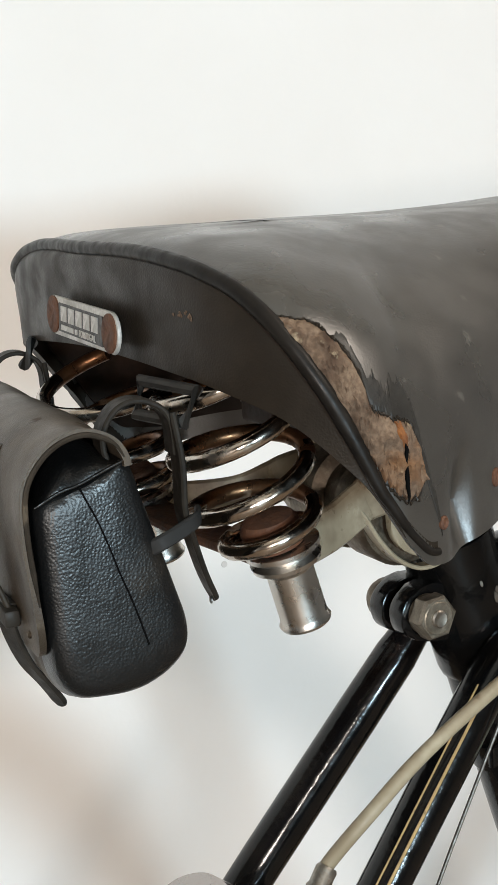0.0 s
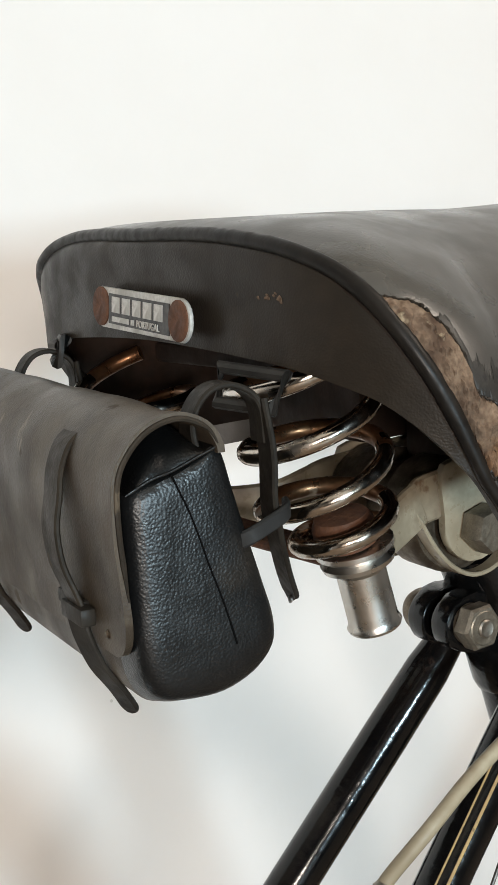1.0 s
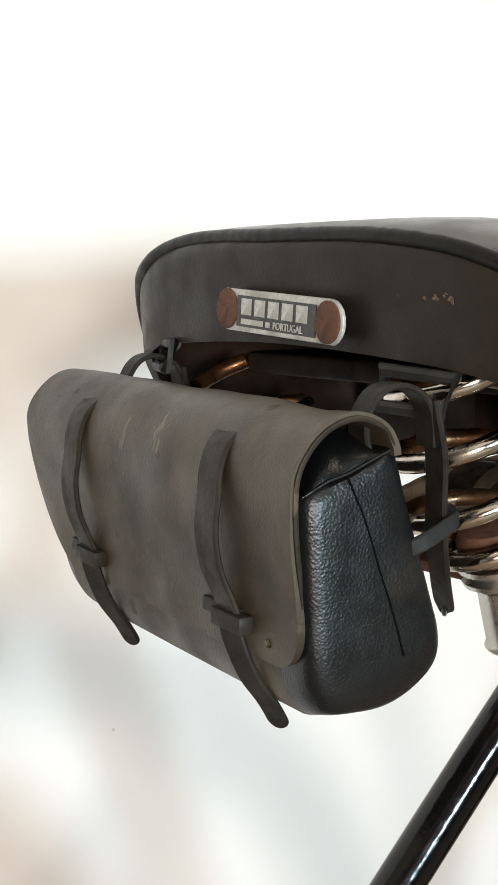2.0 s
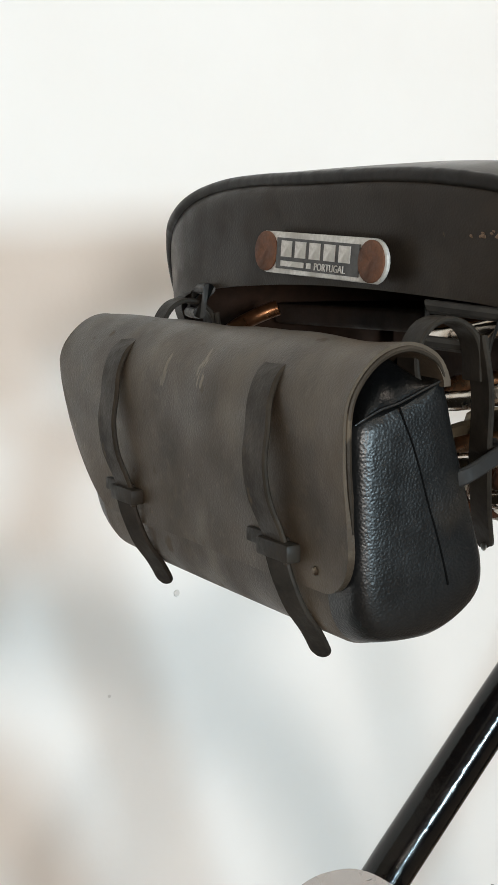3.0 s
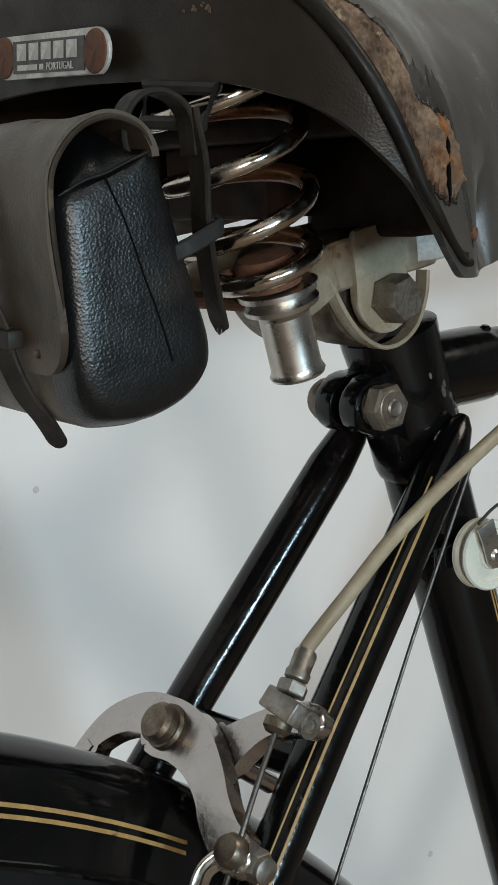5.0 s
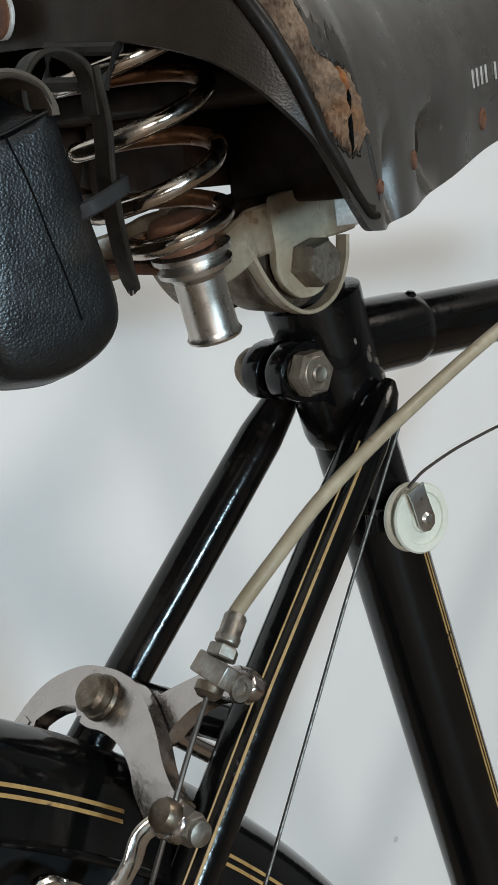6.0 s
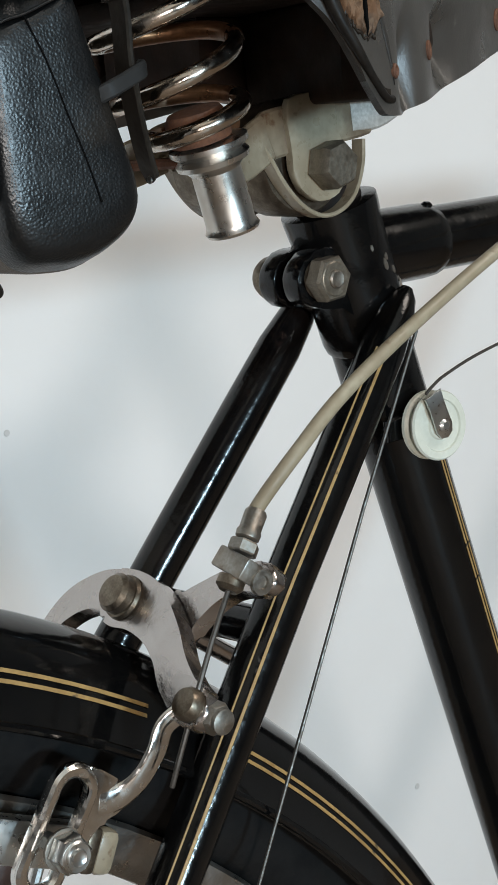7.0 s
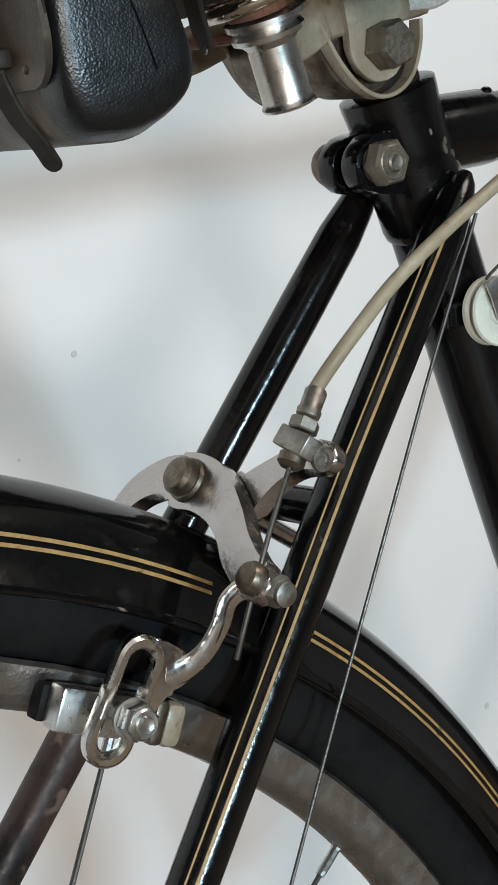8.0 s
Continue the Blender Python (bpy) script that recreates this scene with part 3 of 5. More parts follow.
leg = smooth_path([bp(0.0500, 0.0225, -0.001), (-0.1290, -0.0440, 0.6778), (-0.1340, -0.0435, 0.6700), (-0.1390, -0.0415, 0.6630), (-0.1440, -0.0390, 0.6590), (-0.1490, -0.0378, 0.6580), (-0.1530, -0.0372, 0.6590)], 8)
n = len(leg)
part("front_leg", sweep(leg, [(x, y * 0.36) for x, y in ring(0.0046, 16)], up=(0, -1, 0), scales=[0.85 + 0.30 * max(i / n - 0.40, 0) for i in range(n)]), CHROME, brake, "polished chrome brake leg")


def eyelet(place, along, across, out, half, r, hole, thick):
    """An elongated ring for the pad bolt."""
    o, al, ac, ou = Vector(place), Vector(along).normalized(), Vector(across).normalized(), Vector(out).normalized()

    def oval(q):
        pts = []
        for k in range(32):
            a = 2 * math.pi * k / 32
            pts.append((q * math.cos(a), q * math.sin(a) + (half if math.sin(a) > 0 else -half)))
        return pts
    bm = bmesh.new()
    rings = [[bm.verts.new(o + ac * x + al * y + ou * h) for x, y in oval(q)] for q, h in ((r, -thick), (r, 0), (r * 0.95, thick * 0.7), (r * 0.82, thick * 1.15), (r * 0.64, thick * 1.15), (hole * 1.12, thick * 0.7), (hole, 0), (hole, -thick))]
    for p, q in zip(rings, rings[1:] + rings[:1]):
        for j in range(32):
            bm.faces.new((p[j], p[(j + 1) % 32], q[(j + 1) % 32], q[j]))
    return bm


EYE, EYE_AL, EYE_AC, EYE_OUT = Vector((-0.1680, -0.0368, 0.6550)), Vector((0.588, 0, 0.809)), Vector((0.809, 0, -0.588)), Vector((-0.2, -0.96, 0.18))
part("slot_eye", eyelet(EYE, EYE_AL, EYE_AC, EYE_OUT, 0.0122, 0.0093, 0.0042, 0.0022), CHROME, brake, "slotted chrome pad eye")
web = curve2([(0.0010, 0.0212), (0.0110, 0.0208), (0.0170, 0.0192), (0.0196, 0.0158), (0.0180, 0.0112), (0.0140, 0.0070), (0.0115, 0.0010), (0.0088, -0.0050), (0.0064, 0.0000), (0.0068, 0.0110), (0.0046, 0.0172)], 4)
part("leg_flange", plate(web, EYE, EYE_AC, EYE_AL, 0.0036, 0.0009), CHROME, brake)
rear_arm = curve2([(0.0040, -0.0075), (0.0141, -0.0069), (0.0217, -0.0120), (0.0321, -0.0192), (0.0412, -0.0232), (0.0500, -0.0255), (0.0560, -0.0205), (0.0530, -0.0158), (0.0419, -0.0135), (0.0348, -0.0085), (0.0300, -0.0010), (0.0270, 0.0060), (0.0160, 0.0090), (0.0000, 0.0095), (-0.0110, 0.0072), (-0.0220, 0.0050), (-0.0320, 0.0085), (-0.0395, 0.0160), (-0.0425, 0.0240), (-0.0500, 0.0240), (-0.0488, 0.0140), (-0.0445, 0.0040), (-0.0370, -0.0035), (-0.0251, -0.0095), (-0.010, -0.0108)])
part("rear_arm", plate(rear_arm, bp(0, 0, -0.0065), BU, BW, 0.0064, 0.0018), ALLOY, brake, "satin alloy brake arm")
far_leg = smooth_path([bp(-0.043, 0.015, -0.006), bp(-0.047, 0.030, -0.006), bp(-0.046, 0.048, -0.004), bp(-0.036, 0.066, -0.002), bp(-0.030, 0.082, 0)], 6)
part("far_leg", sweep(far_leg, flat(0.0085, 0.0065, 0.3), up=BN), ALLOY, brake)
part("pivot_nut", lathe(bp(0, 0, 0.0042), BN, [(0.0076, 0), (0.0080, 0.0008), (0.0076, 0.0022), (0.0069, 0.0024), (0.0069, 0.0054), (0.0056, 0.0070), (0.0030, 0.0076)]), OLD_BOLT, brake, "tarnished brass-brown acorn nut")
part("cable_bolt", lathe(bp(0.0530, 0.0258, 0.0030), BN, [(0.0050, 0), (0.0054, 0.0008), (0.0054, 0.0040), (0.0045, 0.0056), (0.0022, 0.0062)]), OLD_BOLT, brake)
part("cable_nut", hexagon(bp(0.0550, 0.0262, -0.0015), BU, 0.0092, 0.0060, 0.2), STEEL, brake)
part("cable_washer", lathe(bp(0.0610, 0.0265, -0.0015), BU, [(0.0040, 0), (0.0042, 0.0008), (0.0040, 0.0018), (0.0025, 0.0024)]), STEEL, brake)
# barrel adjuster and its anchor
ADJ, ADJ_DIR = bp(0.0478, -0.0196, 0.0060), Vector((0.62, 0.10, 0.78)).normalized()
part("anchor_block", block((-0.0078, -0.0036, -0.0036), (0.0078, 0.0036, 0.0036), 0.0007, basis(ADJ, BU, BN, BW) @ Matrix.Rotation(radians(-10), 4, "Y")), STEEL, brake, "squared zinc cable anchor")
part("anchor_bolt", lathe(ADJ + BU * 0.0065 + BW * 0.002 - BN * 0.0055, BU, [(0.0040, 0), (0.0043, 0.001), (0.0041, 0.0018), (0.0022, 0.0019), (0.0020, 0.0010)]), STEEL, brake)
part("lock_nut", hexagon(ADJ + ADJ_DIR * 0.004, ADJ_DIR, 0.0088, 0.0042), STEEL, brake)
part("adjuster_barrel", lathe(ADJ + ADJ_DIR * 0.0088, ADJ_DIR, [(0.0032, 0), (0.0039, 0.0006), (0.0041, 0.0026), (0.0036, 0.0034), (0.0037, 0.0092), (0.0031, 0.0102)]), STEEL, brake)
part("lower_stem", lathe(ADJ - ADJ_DIR * 0.0042, -ADJ_DIR, [(0.0045, 0), (0.0045, 0.003), (0.0030, 0.0045)]), OLD_BOLT, brake)
part("inner_wire", sweep(smooth_path([ADJ - ADJ_DIR * 0.006, bp(0.0515, 0.006, 0.006), bp(0.0535, 0.024, 0.0045), bp(0.0520, 0.040, 0.000), bp(0.0500, 0.0500, -0.004)], 5), ring(0.0009, 8)), WIRE, brake)
# brake pads held by the eye bolts, lying along the rim
for sgn in (-1, 1):
    PAD = Vector((-0.1585, sgn * 0.0220, 0.6425))
    tang = Vector((0.898, 0, -0.44))
    rad = Vector((0.44, 0, 0.898))
    grip = basis(PAD, tang, Y, rad)
    shoe = part("pad_holder", block((-0.0300, -0.0055, -0.0070), (0.0065, 0.0030, 0.0072), 0.0012, grip), ZINC, brake, "folded zinc brake pad holder")
    part("end_stop", block((0.0065, -0.0052, -0.0080), (0.0118, 0.0030, 0.0070), 0.0016, grip), OLD_BOLT, shoe)
    part("end_roll", block((0.0118, -0.0045, -0.0085), (0.0200, 0.0030, 0.0066), 0.0030, grip), CREAM, shoe)
    inner = (0.0030, 0.0095) if sgn < 0 else (-0.0150, -0.0055)
    part("pad_rubber", block((-0.0320, inner[0], -0.0060), (0.0205, inner[1], 0.0060), 0.0012, grip), RUBBER, shoe)
    if sgn < 0:
        at = Vector((-0.1680, -0.0300, 0.6500))
        part("pad_bolt", lathe(at, -Y, [(0.0029, 0), (0.0029, 0.0175), (0.0024, 0.0183), (0.0016, 0.0178)], 16), ZINC, shoe)
        part("pad_nut", hexagon(at - Y * 0.0100, (-0.05, -0.99, 0.05), 0.0106, 0.0066, 0.25), ZINC, shoe)
        part("nut_face", lathe(at - Y * 0.0163, -Y, [(0.0049, 0), (0.0050, 0.0004), (0.0044, 0.0010), (0.0033, 0.0008)]), ZINC, shoe)
        part("pad_washer", lathe(at - Y * 0.0088, -Y, [(0.0066, 0), (0.0066, 0.0010), (0.0055, 0.0012)]), STEEL, shoe)

# brake cable housing rising to the top tube
run = smooth_path([ADJ + ADJ_DIR * 0.0165, ADJ + ADJ_DIR * 0.021, (-0.0722, -0.0500, 0.7515), (-0.0462, -0.0480, 0.7670), (-0.0015, -0.0440, 0.7860), (0.0560, -0.0420, 0.8085), (0.120, -0.034, 0.824), (0.20, -0.018, 0.828), (0.40, -0.015, 0.828)], 8)
part("cable_housing", sweep(run, ring(0.0025, 14)), HOUSING, bike, "aged cream brake cable housing with rust stains")

# gear cable and its white pulley
PULLEY = Vector((0.0212, -0.0235, 0.7402))
PDIR = Vector((-0.10, -0.99, 0.06)).normalized()
pulley = part("cable_pulley", lathe(PULLEY - PDIR * 0.004, PDIR, [(0.0125, 0), (0.0131, 0.0006), (0.0128, 0.0018), (0.0106, 0.0030), (0.0106, 0.0042), (0.0128, 0.0054), (0.0132, 0.0066), (0.0126, 0.0074), (0.0100, 0.0075), (0.0096, 0.0068), (0.0055, 0.0068), (0.0050, 0.0076), (0.003, 0.0076)], 40), WHITE_PLASTIC, bike, "yellowed white plastic gear cable pulley")
part("pulley_axle", lathe(PULLEY + PDIR * 0.003, PDIR, [(0.0024, 0), (0.0024, 0.0028), (0.0014, 0.0036)], 14), ZINC, pulley)
arm_o = PULLEY + PDIR * 0.0050
pu = Vector((-0.35, 0.0, 0.93)).normalized()
ps = PDIR.cross(pu).normalized()
part("cable_guard", plate([(-0.0042, -0.0010), (-0.0030, -0.0040), (0, -0.0052), (0.0030, -0.0040), (0.0042, -0.0010), (0.0036, 0.0080), (0.0042, 0.0135), (-0.0042, 0.0135), (-0.0036, 0.0080)], arm_o, ps, pu, 0.0009, 0.0002), ZINC, pulley)
part("pulley_bracket", plate([(-0.004, -0.004), (0.010, -0.0045), (0.020, -0.004), (0.020, 0.004), (0.010, 0.0045), (-0.004, 0.004)], PULLEY + Vector((-0.014, 0.008, 0.000)), (1, 0.15, 0), (0, 0, 1), 0.003, 0.0006), ENAMEL, pulley)
part("clamp_band", lathe(seat_axis(0.733), SEAT_DIR, [(0.0156, 0), (0.0165, 0.0004), (0.0165, 0.0115), (0.0156, 0.012)], 28), ENAMEL, pulley)
WIRE_RUN = [(0.0060, -0.0320, 0.7785), (-0.0270, -0.0320, 0.7205), (-0.0825, -0.0330, 0.6195), (-0.2600, -0.0400, 0.2950)]
part("gear_wire", sweep(WIRE_RUN, ring(0.0007, 8)), WIRE, bike)
part("gear_wire", sweep(smooth_path([(0.0135, -0.0275, 0.7535), (0.0170, -0.0274, 0.7556), (0.026, -0.027, 0.7590), (0.050, -0.027, 0.7645), (0.10, -0.026, 0.7705), (0.30, -0.02, 0.790)], 5), ring(0.0006, 8)), WIRE, bike)

# ---- saddle ----
def seat_outline(s):
    """Half plan of the saddle: s from 0 at the rear to 1 at the nose."""
    pts = [(-0.1345, 0.0), (-0.1340, 0.045), (-0.1305, 0.085), (-0.1165, 0.1100), (-0.0960, 0.1195), (-0.0720, 0.1110), (-0.0450, 0.0960), (-0.010, 0.078), (0.030, 0.058), (0.075, 0.040), (0.120, 0.030), (0.150, 0.024), (0.166, 0.013), (0.169, 0.0)]
    k = s * (len(pts) - 1)
    i = min(int(k), len(pts) - 2)
    t = k - i
    p = [Vector((*pts[max(0, min(len(pts) - 1, i + j))], 0)) for j in (-1, 0, 1, 2)]
    if i == 0:
        p[0] = Vector((pts[1][0], -pts[1][1], 0))
    q = 0.5 * (2 * p[1] + (p[2] - p[0]) * t + (2 * p[0] - 5 * p[1] + 4 * p[2] - p[3]) * t * t + (3 * p[1] - p[0] - 3 * p[2] + p[3]) * t ** 3)
    return q.x, max(q.y, 0.0)


def lerp_list(x, table):
    """Smooth value from a table of (place, value), with no overshoot."""
    xs, ys = [a for a, b in table], [b for a, b in table]
    n = len(xs)
    if x <= xs[0] or x >= xs[-1]:
        return ys[0] if x <= xs[0] else ys[-1]
    d = [(ys[i + 1] - ys[i]) / (xs[i + 1] - xs[i]) for i in range(n - 1)]
    m = [0 if i in (0, n - 1) or d[i - 1] * d[i] <= 0 else 2 * d[i - 1] * d[i] / (d[i - 1] + d[i]) for i in range(n)]
    i = max(k for k in range(n - 1) if xs[k] <= x)
    h = xs[i + 1] - xs[i]
    t = (x - xs[i]) / h
    return (1 + 2 * t) * (1 - t) ** 2 * ys[i] + t * (1 - t) ** 2 * h * m[i] + t * t * (3 - 2 * t) * ys[i + 1] + t * t * (t - 1) * h * m[i + 1]


BOTTOM = [(0, 0.9095), (0.12, 0.9065), (0.20, 0.8990), (0.28, 0.8790), (0.33, 0.8582), (0.352, 0.8528), (0.375, 0.8525), (0.40, 0.8540), (0.44, 0.8562), (0.52, 0.8625), (0.62, 0.8735), (0.80, 0.888), (1, 0.900)]
PIPE_NEAR = [(0, 0.9408), (0.05, 0.9406), (0.08, 0.9400), (0.13, 0.9373), (0.155, 0.9346), (0.18, 0.9306), (0.20, 0.9253), (0.22, 0.9180), (0.25, 0.9040), (0.27, 0.8922), (0.295, 0.8762), (0.32, 0.8615), (0.335, 0.8450), (1, 0.84)]
PIPE_FAR = [(0, 0.9408), (0.05, 0.9412), (0.08, 0.9410), (0.10, 0.9403), (0.12, 0.9387), (0.14, 0.9358), (0.155, 0.9325), (0.18, 0.9280), (0.20, 0.9236), (0.22, 0.9165), (0.25, 0.9030), (0.27, 0.8914), (0.295, 0.8756), (0.32, 0.8615), (0.335, 0.8450), (1, 0.84)]
ROUND = [(0, 0.20), (0.08, 0.22), (0.18, 0.42), (0.30, 0.66), (1, 0.66)]


def saddle_point(s, v, sgn, out=0.0):
    x, y = seat_outline(s)
    zb, zc = lerp_list(s, BOTTOM), 0.9450 + 0.023 * max(x + 0.11, 0)
    cx = min(max(x, -0.070), 0.110)
    p = lerp_list(s, ROUND)
    th = v * math.pi / 2
    rho, eta = max(math.cos(th), 0.0) ** p, math.sin(th) ** (p * 1.15)
    dip = -0.004 * math.exp(-((x - 0.0) / 0.06) ** 2) * (1 - rho)
    q = Vector((cx + (x - cx) * rho, sgn * y * rho, zb + (zc + dip - zb) * eta))
    # skirts bulge a little and flare at the ear
    n = Vector((x - cx, sgn * y, 0))
    n = n.normalized() if n.length > 1e-6 else Vector((0, 0, 1))
    low = max(1 - v * 4.2, 0) ** 1.5
    flare = 0.0010 * math.exp(-((s - 0.43) / 0.09) ** 2) * (1 - v) ** 2
    flare += low * (0.0010 * math.exp(-((s - 0.366) / 0.014) ** 2) - 0.0008 * math.exp(-((s - 0.400) / 0.022) ** 2) + 0.0008 * math.exp(-((s - 0.440) / 0.026) ** 2) - 0.0010 * math.exp(-((s - 0.500) / 0.040) ** 2))
    flare -= 0.0080 * math.exp(-((s - 0.396) / 0.014) ** 2 - ((v - 0.055) / 0.040) ** 2) + 0.0120 * math.exp(-((s - 0.490) / 0.022) ** 2 - ((v - 0.062) / 0.036) ** 2)
    q.x, q.y = q.x + 0.045 * q.y, q.y + 0.003 - 0.045 * (q.x + 0.137)
    return q + n * (0.0025 * math.sin(min(v * 2.2, 1) * math.pi) + flare + out)


def pipe_v(s, sgn):
    """How far up the saddle's side the piping runs, from its height."""
    x, y = seat_outline(s)
    zb, zc = lerp_list(s, BOTTOM), 0.9450 + 0.023 * max(x + 0.11, 0)
    eta = min(max((lerp_list(s, PIPE_NEAR if sgn < 0 else PIPE_FAR) - zb) / (zc - zb), 0.0), 0.97)
    return math.asin(eta ** (1 / (lerp_list(s, ROUND) * 1.15))) / (math.pi / 2)


def saddle_sheet(lo, hi, s_list, rows, thick, inset=0.0):
    """A shell between two heights of the saddle's surface, right round both sides."""
    bm = bmesh.new()
    cols = [(s, 1) for s in reversed(s_list)] + [(s, -1) for s in s_list[1:]]
    grid, back = [], []
    for s, sgn in cols:
        a, b = lo(s, sgn), hi(s, sgn)
        vs = [a + (b - a) * j / rows for j in range(rows + 1)]
        grid.append([bm.verts.new(saddle_point(s, v, sgn, -inset) - Vector((0, 0, inset * v))) for v in vs])
        back.append([bm.verts.new(saddle_point(s, v, sgn, -thick - inset) - Vector((0, 0, (thick + inset) * v))) for v in vs])
    for g, flip in ((grid, False), (back, True)):
        for a, b in zip(g, g[1:]):
            for j in range(rows):
                f = (a[j], a[j + 1], b[j + 1], b[j])
                bm.faces.new(f[::-1] if flip else f)
    for g, h in zip(zip(grid, grid[1:]), zip(back, back[1:])):
        for j in (0, rows):
            bm.faces.new((g[0][j], g[1][j], h[1][j], h[0][j]))
    for c in (0, -1):
        for j in range(rows):
            bm.faces.new((grid[c][j], grid[c][j + 1], back[c][j + 1], back[c][j]))
    bmesh.ops.remove_doubles(bm, verts=bm.verts, dist=1e-5)
    return bm


S_BACK = [0.356 * i / 90 for i in range(91)]
S_ALL = S_BACK + [0.356 + 0.0036 * i for i in range(1, 41)] + [0.50 + i / 60 for i in range(1, 31)]

cover = saddle_sheet(pipe_v, lambda s, g: 1.0, S_ALL, 22, 0.003)
saddle = part("saddle", cover, VINYL, bike, "worn dark brown vinyl saddle, torn along its edge")
part("back_panel", saddle_sheet(lambda s, g: 0.0, lambda s, g: max(pipe_v(s, g), 0.02), S_BACK, 12, 0.003), PANEL, saddle, "stitched dark vinyl back panel")
pipe = [saddle_point(s, max(pipe_v(s, 1), 0.01), 1, 0.0006) for s in reversed(S_BACK)] + [saddle_point(s, max(pipe_v(s, -1), 0.01), -1, 0.0006) for s in S_BACK[1:]]
thin = [1.0 - 0.55 * min(max((s - 0.265) / 0.06, 0.0), 1.0) for s in S_BACK]
part("piping", sweep(pipe, ring(0.0024, 12), scales=thin[::-1] + thin[1:]), PIPING, saddle)

# Lining offset inside the cover, in a near-black brown.
part("underside", saddle_sheet(lambda s, g: 0.03, lambda s, g: 1.0, S_ALL, 12, 0.0015, 0.0036), DARK_BROWN, saddle, "dark brown saddle underside")
# foam showing where the cover has split beside the piping
TEAR_LOW = [(0.212, 0.215), (0.225, 0.178), (0.25, 0.118), (0.265, 0.082), (0.285, 0.042), (0.300, 0.030), (0.315, 0.038), (0.333, 0.066), (0.344, 0.105)]
TEAR_HIGH = [(0.212, 0.235), (0.2225, 0.255), (0.2475, 0.290), (0.2675, 0.268), (0.2825, 0.215), (0.290, 0.150), (0.300, 0.160), (0.3125, 0.176), (0.330, 0.195), (0.338, 0.165), (0.344, 0.112)]


def tear_edge(s, table, seed):
    k = min(1.0, (s - 0.212) / 0.02, (0.344 - s) / 0.02)
    return lerp_list(s, table) + k * (0.012 * noise.noise(Vector((s * 220, seed, 0))) + 0.012 * noise.noise(Vector((s * 700, seed, 2))))


foam = bmesh.new()
grid, N, M = [], 110, 16
for i in range(N + 1):
    s = 0.212 + 0.132 * i / N
    v0, v1 = tear_edge(s, TEAR_LOW, 1.0), tear_edge(s, TEAR_HIGH, 5.0)
    row = []
    for j in range(M + 1):
        k = j / M
        p = saddle_point(s, v0 + (v1 - v0) * k, -1)
        h = 0.0014 * math.sin(math.pi * k) ** 0.5 + (0.0024 * noise.noise(p * 240) + 0.0018 * noise.noise(p * 620)) * min(1.0, 4 * k * (1 - k) + 0.1)
        row.append(foam.verts.new(saddle_point(s, v0 + (v1 - v0) * k, -1, max(h, 0.0002) + 0.0003 - 0.0012 * (j in (0, M)))))
    grid.append(row)
for a, b in zip(grid, grid[1:]):
    for j in range(M):
        foam.faces.new((a[j], a[j + 1], b[j + 1], b[j]))
part("torn_foam", foam, FOAM, saddle, "crumbling brown foam in a long tear")
# frayed lips of the tear
for table, seed, r in ((TEAR_HIGH, 5.0, 0.0008), (TEAR_LOW, 1.0, 0.0007)):
    lip, wide = [], []
    for i in range(91):
        s = 0.2125 + 0.131 * i / 90
        lip.append(saddle_point(s, tear_edge(s, table, seed), -1, 0.0001))
        wide.append(0.25 + 2.0 * abs(noise.noise(Vector((i * 0.37, seed, 9.0)))))
    part("frayed_lip", sweep(lip, ring(r, 8), scales=wide), PANEL, saddle, "dark frayed vinyl edge")
# cracked and blackened vinyl beside the tear
smudge, grid = bmesh.new(), []
for i in range(71):
    s = 0.262 + 0.100 * i / 70
    k = math.sin(math.pi * i / 70) ** 0.6
    v0 = tear_edge(s, TEAR_HIGH, 5.0) + 0.002 if s < 0.344 else 0.114 - 5.0 * (s - 0.344)
    wide = k * (0.080 + 0.045 * noise.noise(Vector((s * 90, 7.0, 0))) + 0.030 * noise.noise(Vector((s * 420, 7.0, 3.0))))
    grid.append([smudge.verts.new(saddle_point(s, v0 + max(wide, 0.002) * j / 6, -1, 0.0003 if 0 < j < 6 else 0.00005)) for j in range(7)])
for a, b in zip(grid, grid[1:]):
    for j in range(6):
        smudge.faces.new((a[j], a[j + 1], b[j + 1], b[j]))
part("cracked_vinyl", smudge, SMUDGE, saddle, "blackened cracked vinyl beside the tear")
# orange rust bleeding through the foam, with a dark crack
rusty = bmesh.new()
grid = []
for i in range(13):
    row = []
    for j in range(9):
        u, w = i / 6 - 1, j / 4 - 1
        k = max(abs(u), abs(w)) / max(math.hypot(u, w), 1e-6) * (0.8 + 0.35 * noise.noise(Vector((math.atan2(w, u) * 1.6, 3.0, 1.0))))
        s, v = 0.318 + 0.0105 * u * k, 0.152 + 0.036 * w * k
        rim = max(abs(u), abs(w))
        row.append(rusty.verts.new(saddle_point(s, v, -1, 0.0024 * (1 - rim ** 3) + 0.0006 * noise.noise(Vector((i * 0.8, j * 0.8, 0))))))
    grid.append(row)
for a, b in zip(grid, grid[1:]):
    for j in range(8):
        rusty.faces.new((a[j], a[j + 1], b[j + 1], b[j]))
part("rust_patch", rusty, RUST_ORANGE, saddle, "bright orange rust in the torn foam")
crack = [saddle_point(0.319 + 0.003 * noise.noise(Vector((i * 0.5, 0, 0))), 0.145 - 0.013 * i, -1, 0.0018) for i in range(9)]
part("crack", sweep(crack, ring(0.0007, 6), scales=[0.3, 0.8, 1, 1, 0.8, 1, 0.9, 0.6, 0.2]), THREAD, saddle)
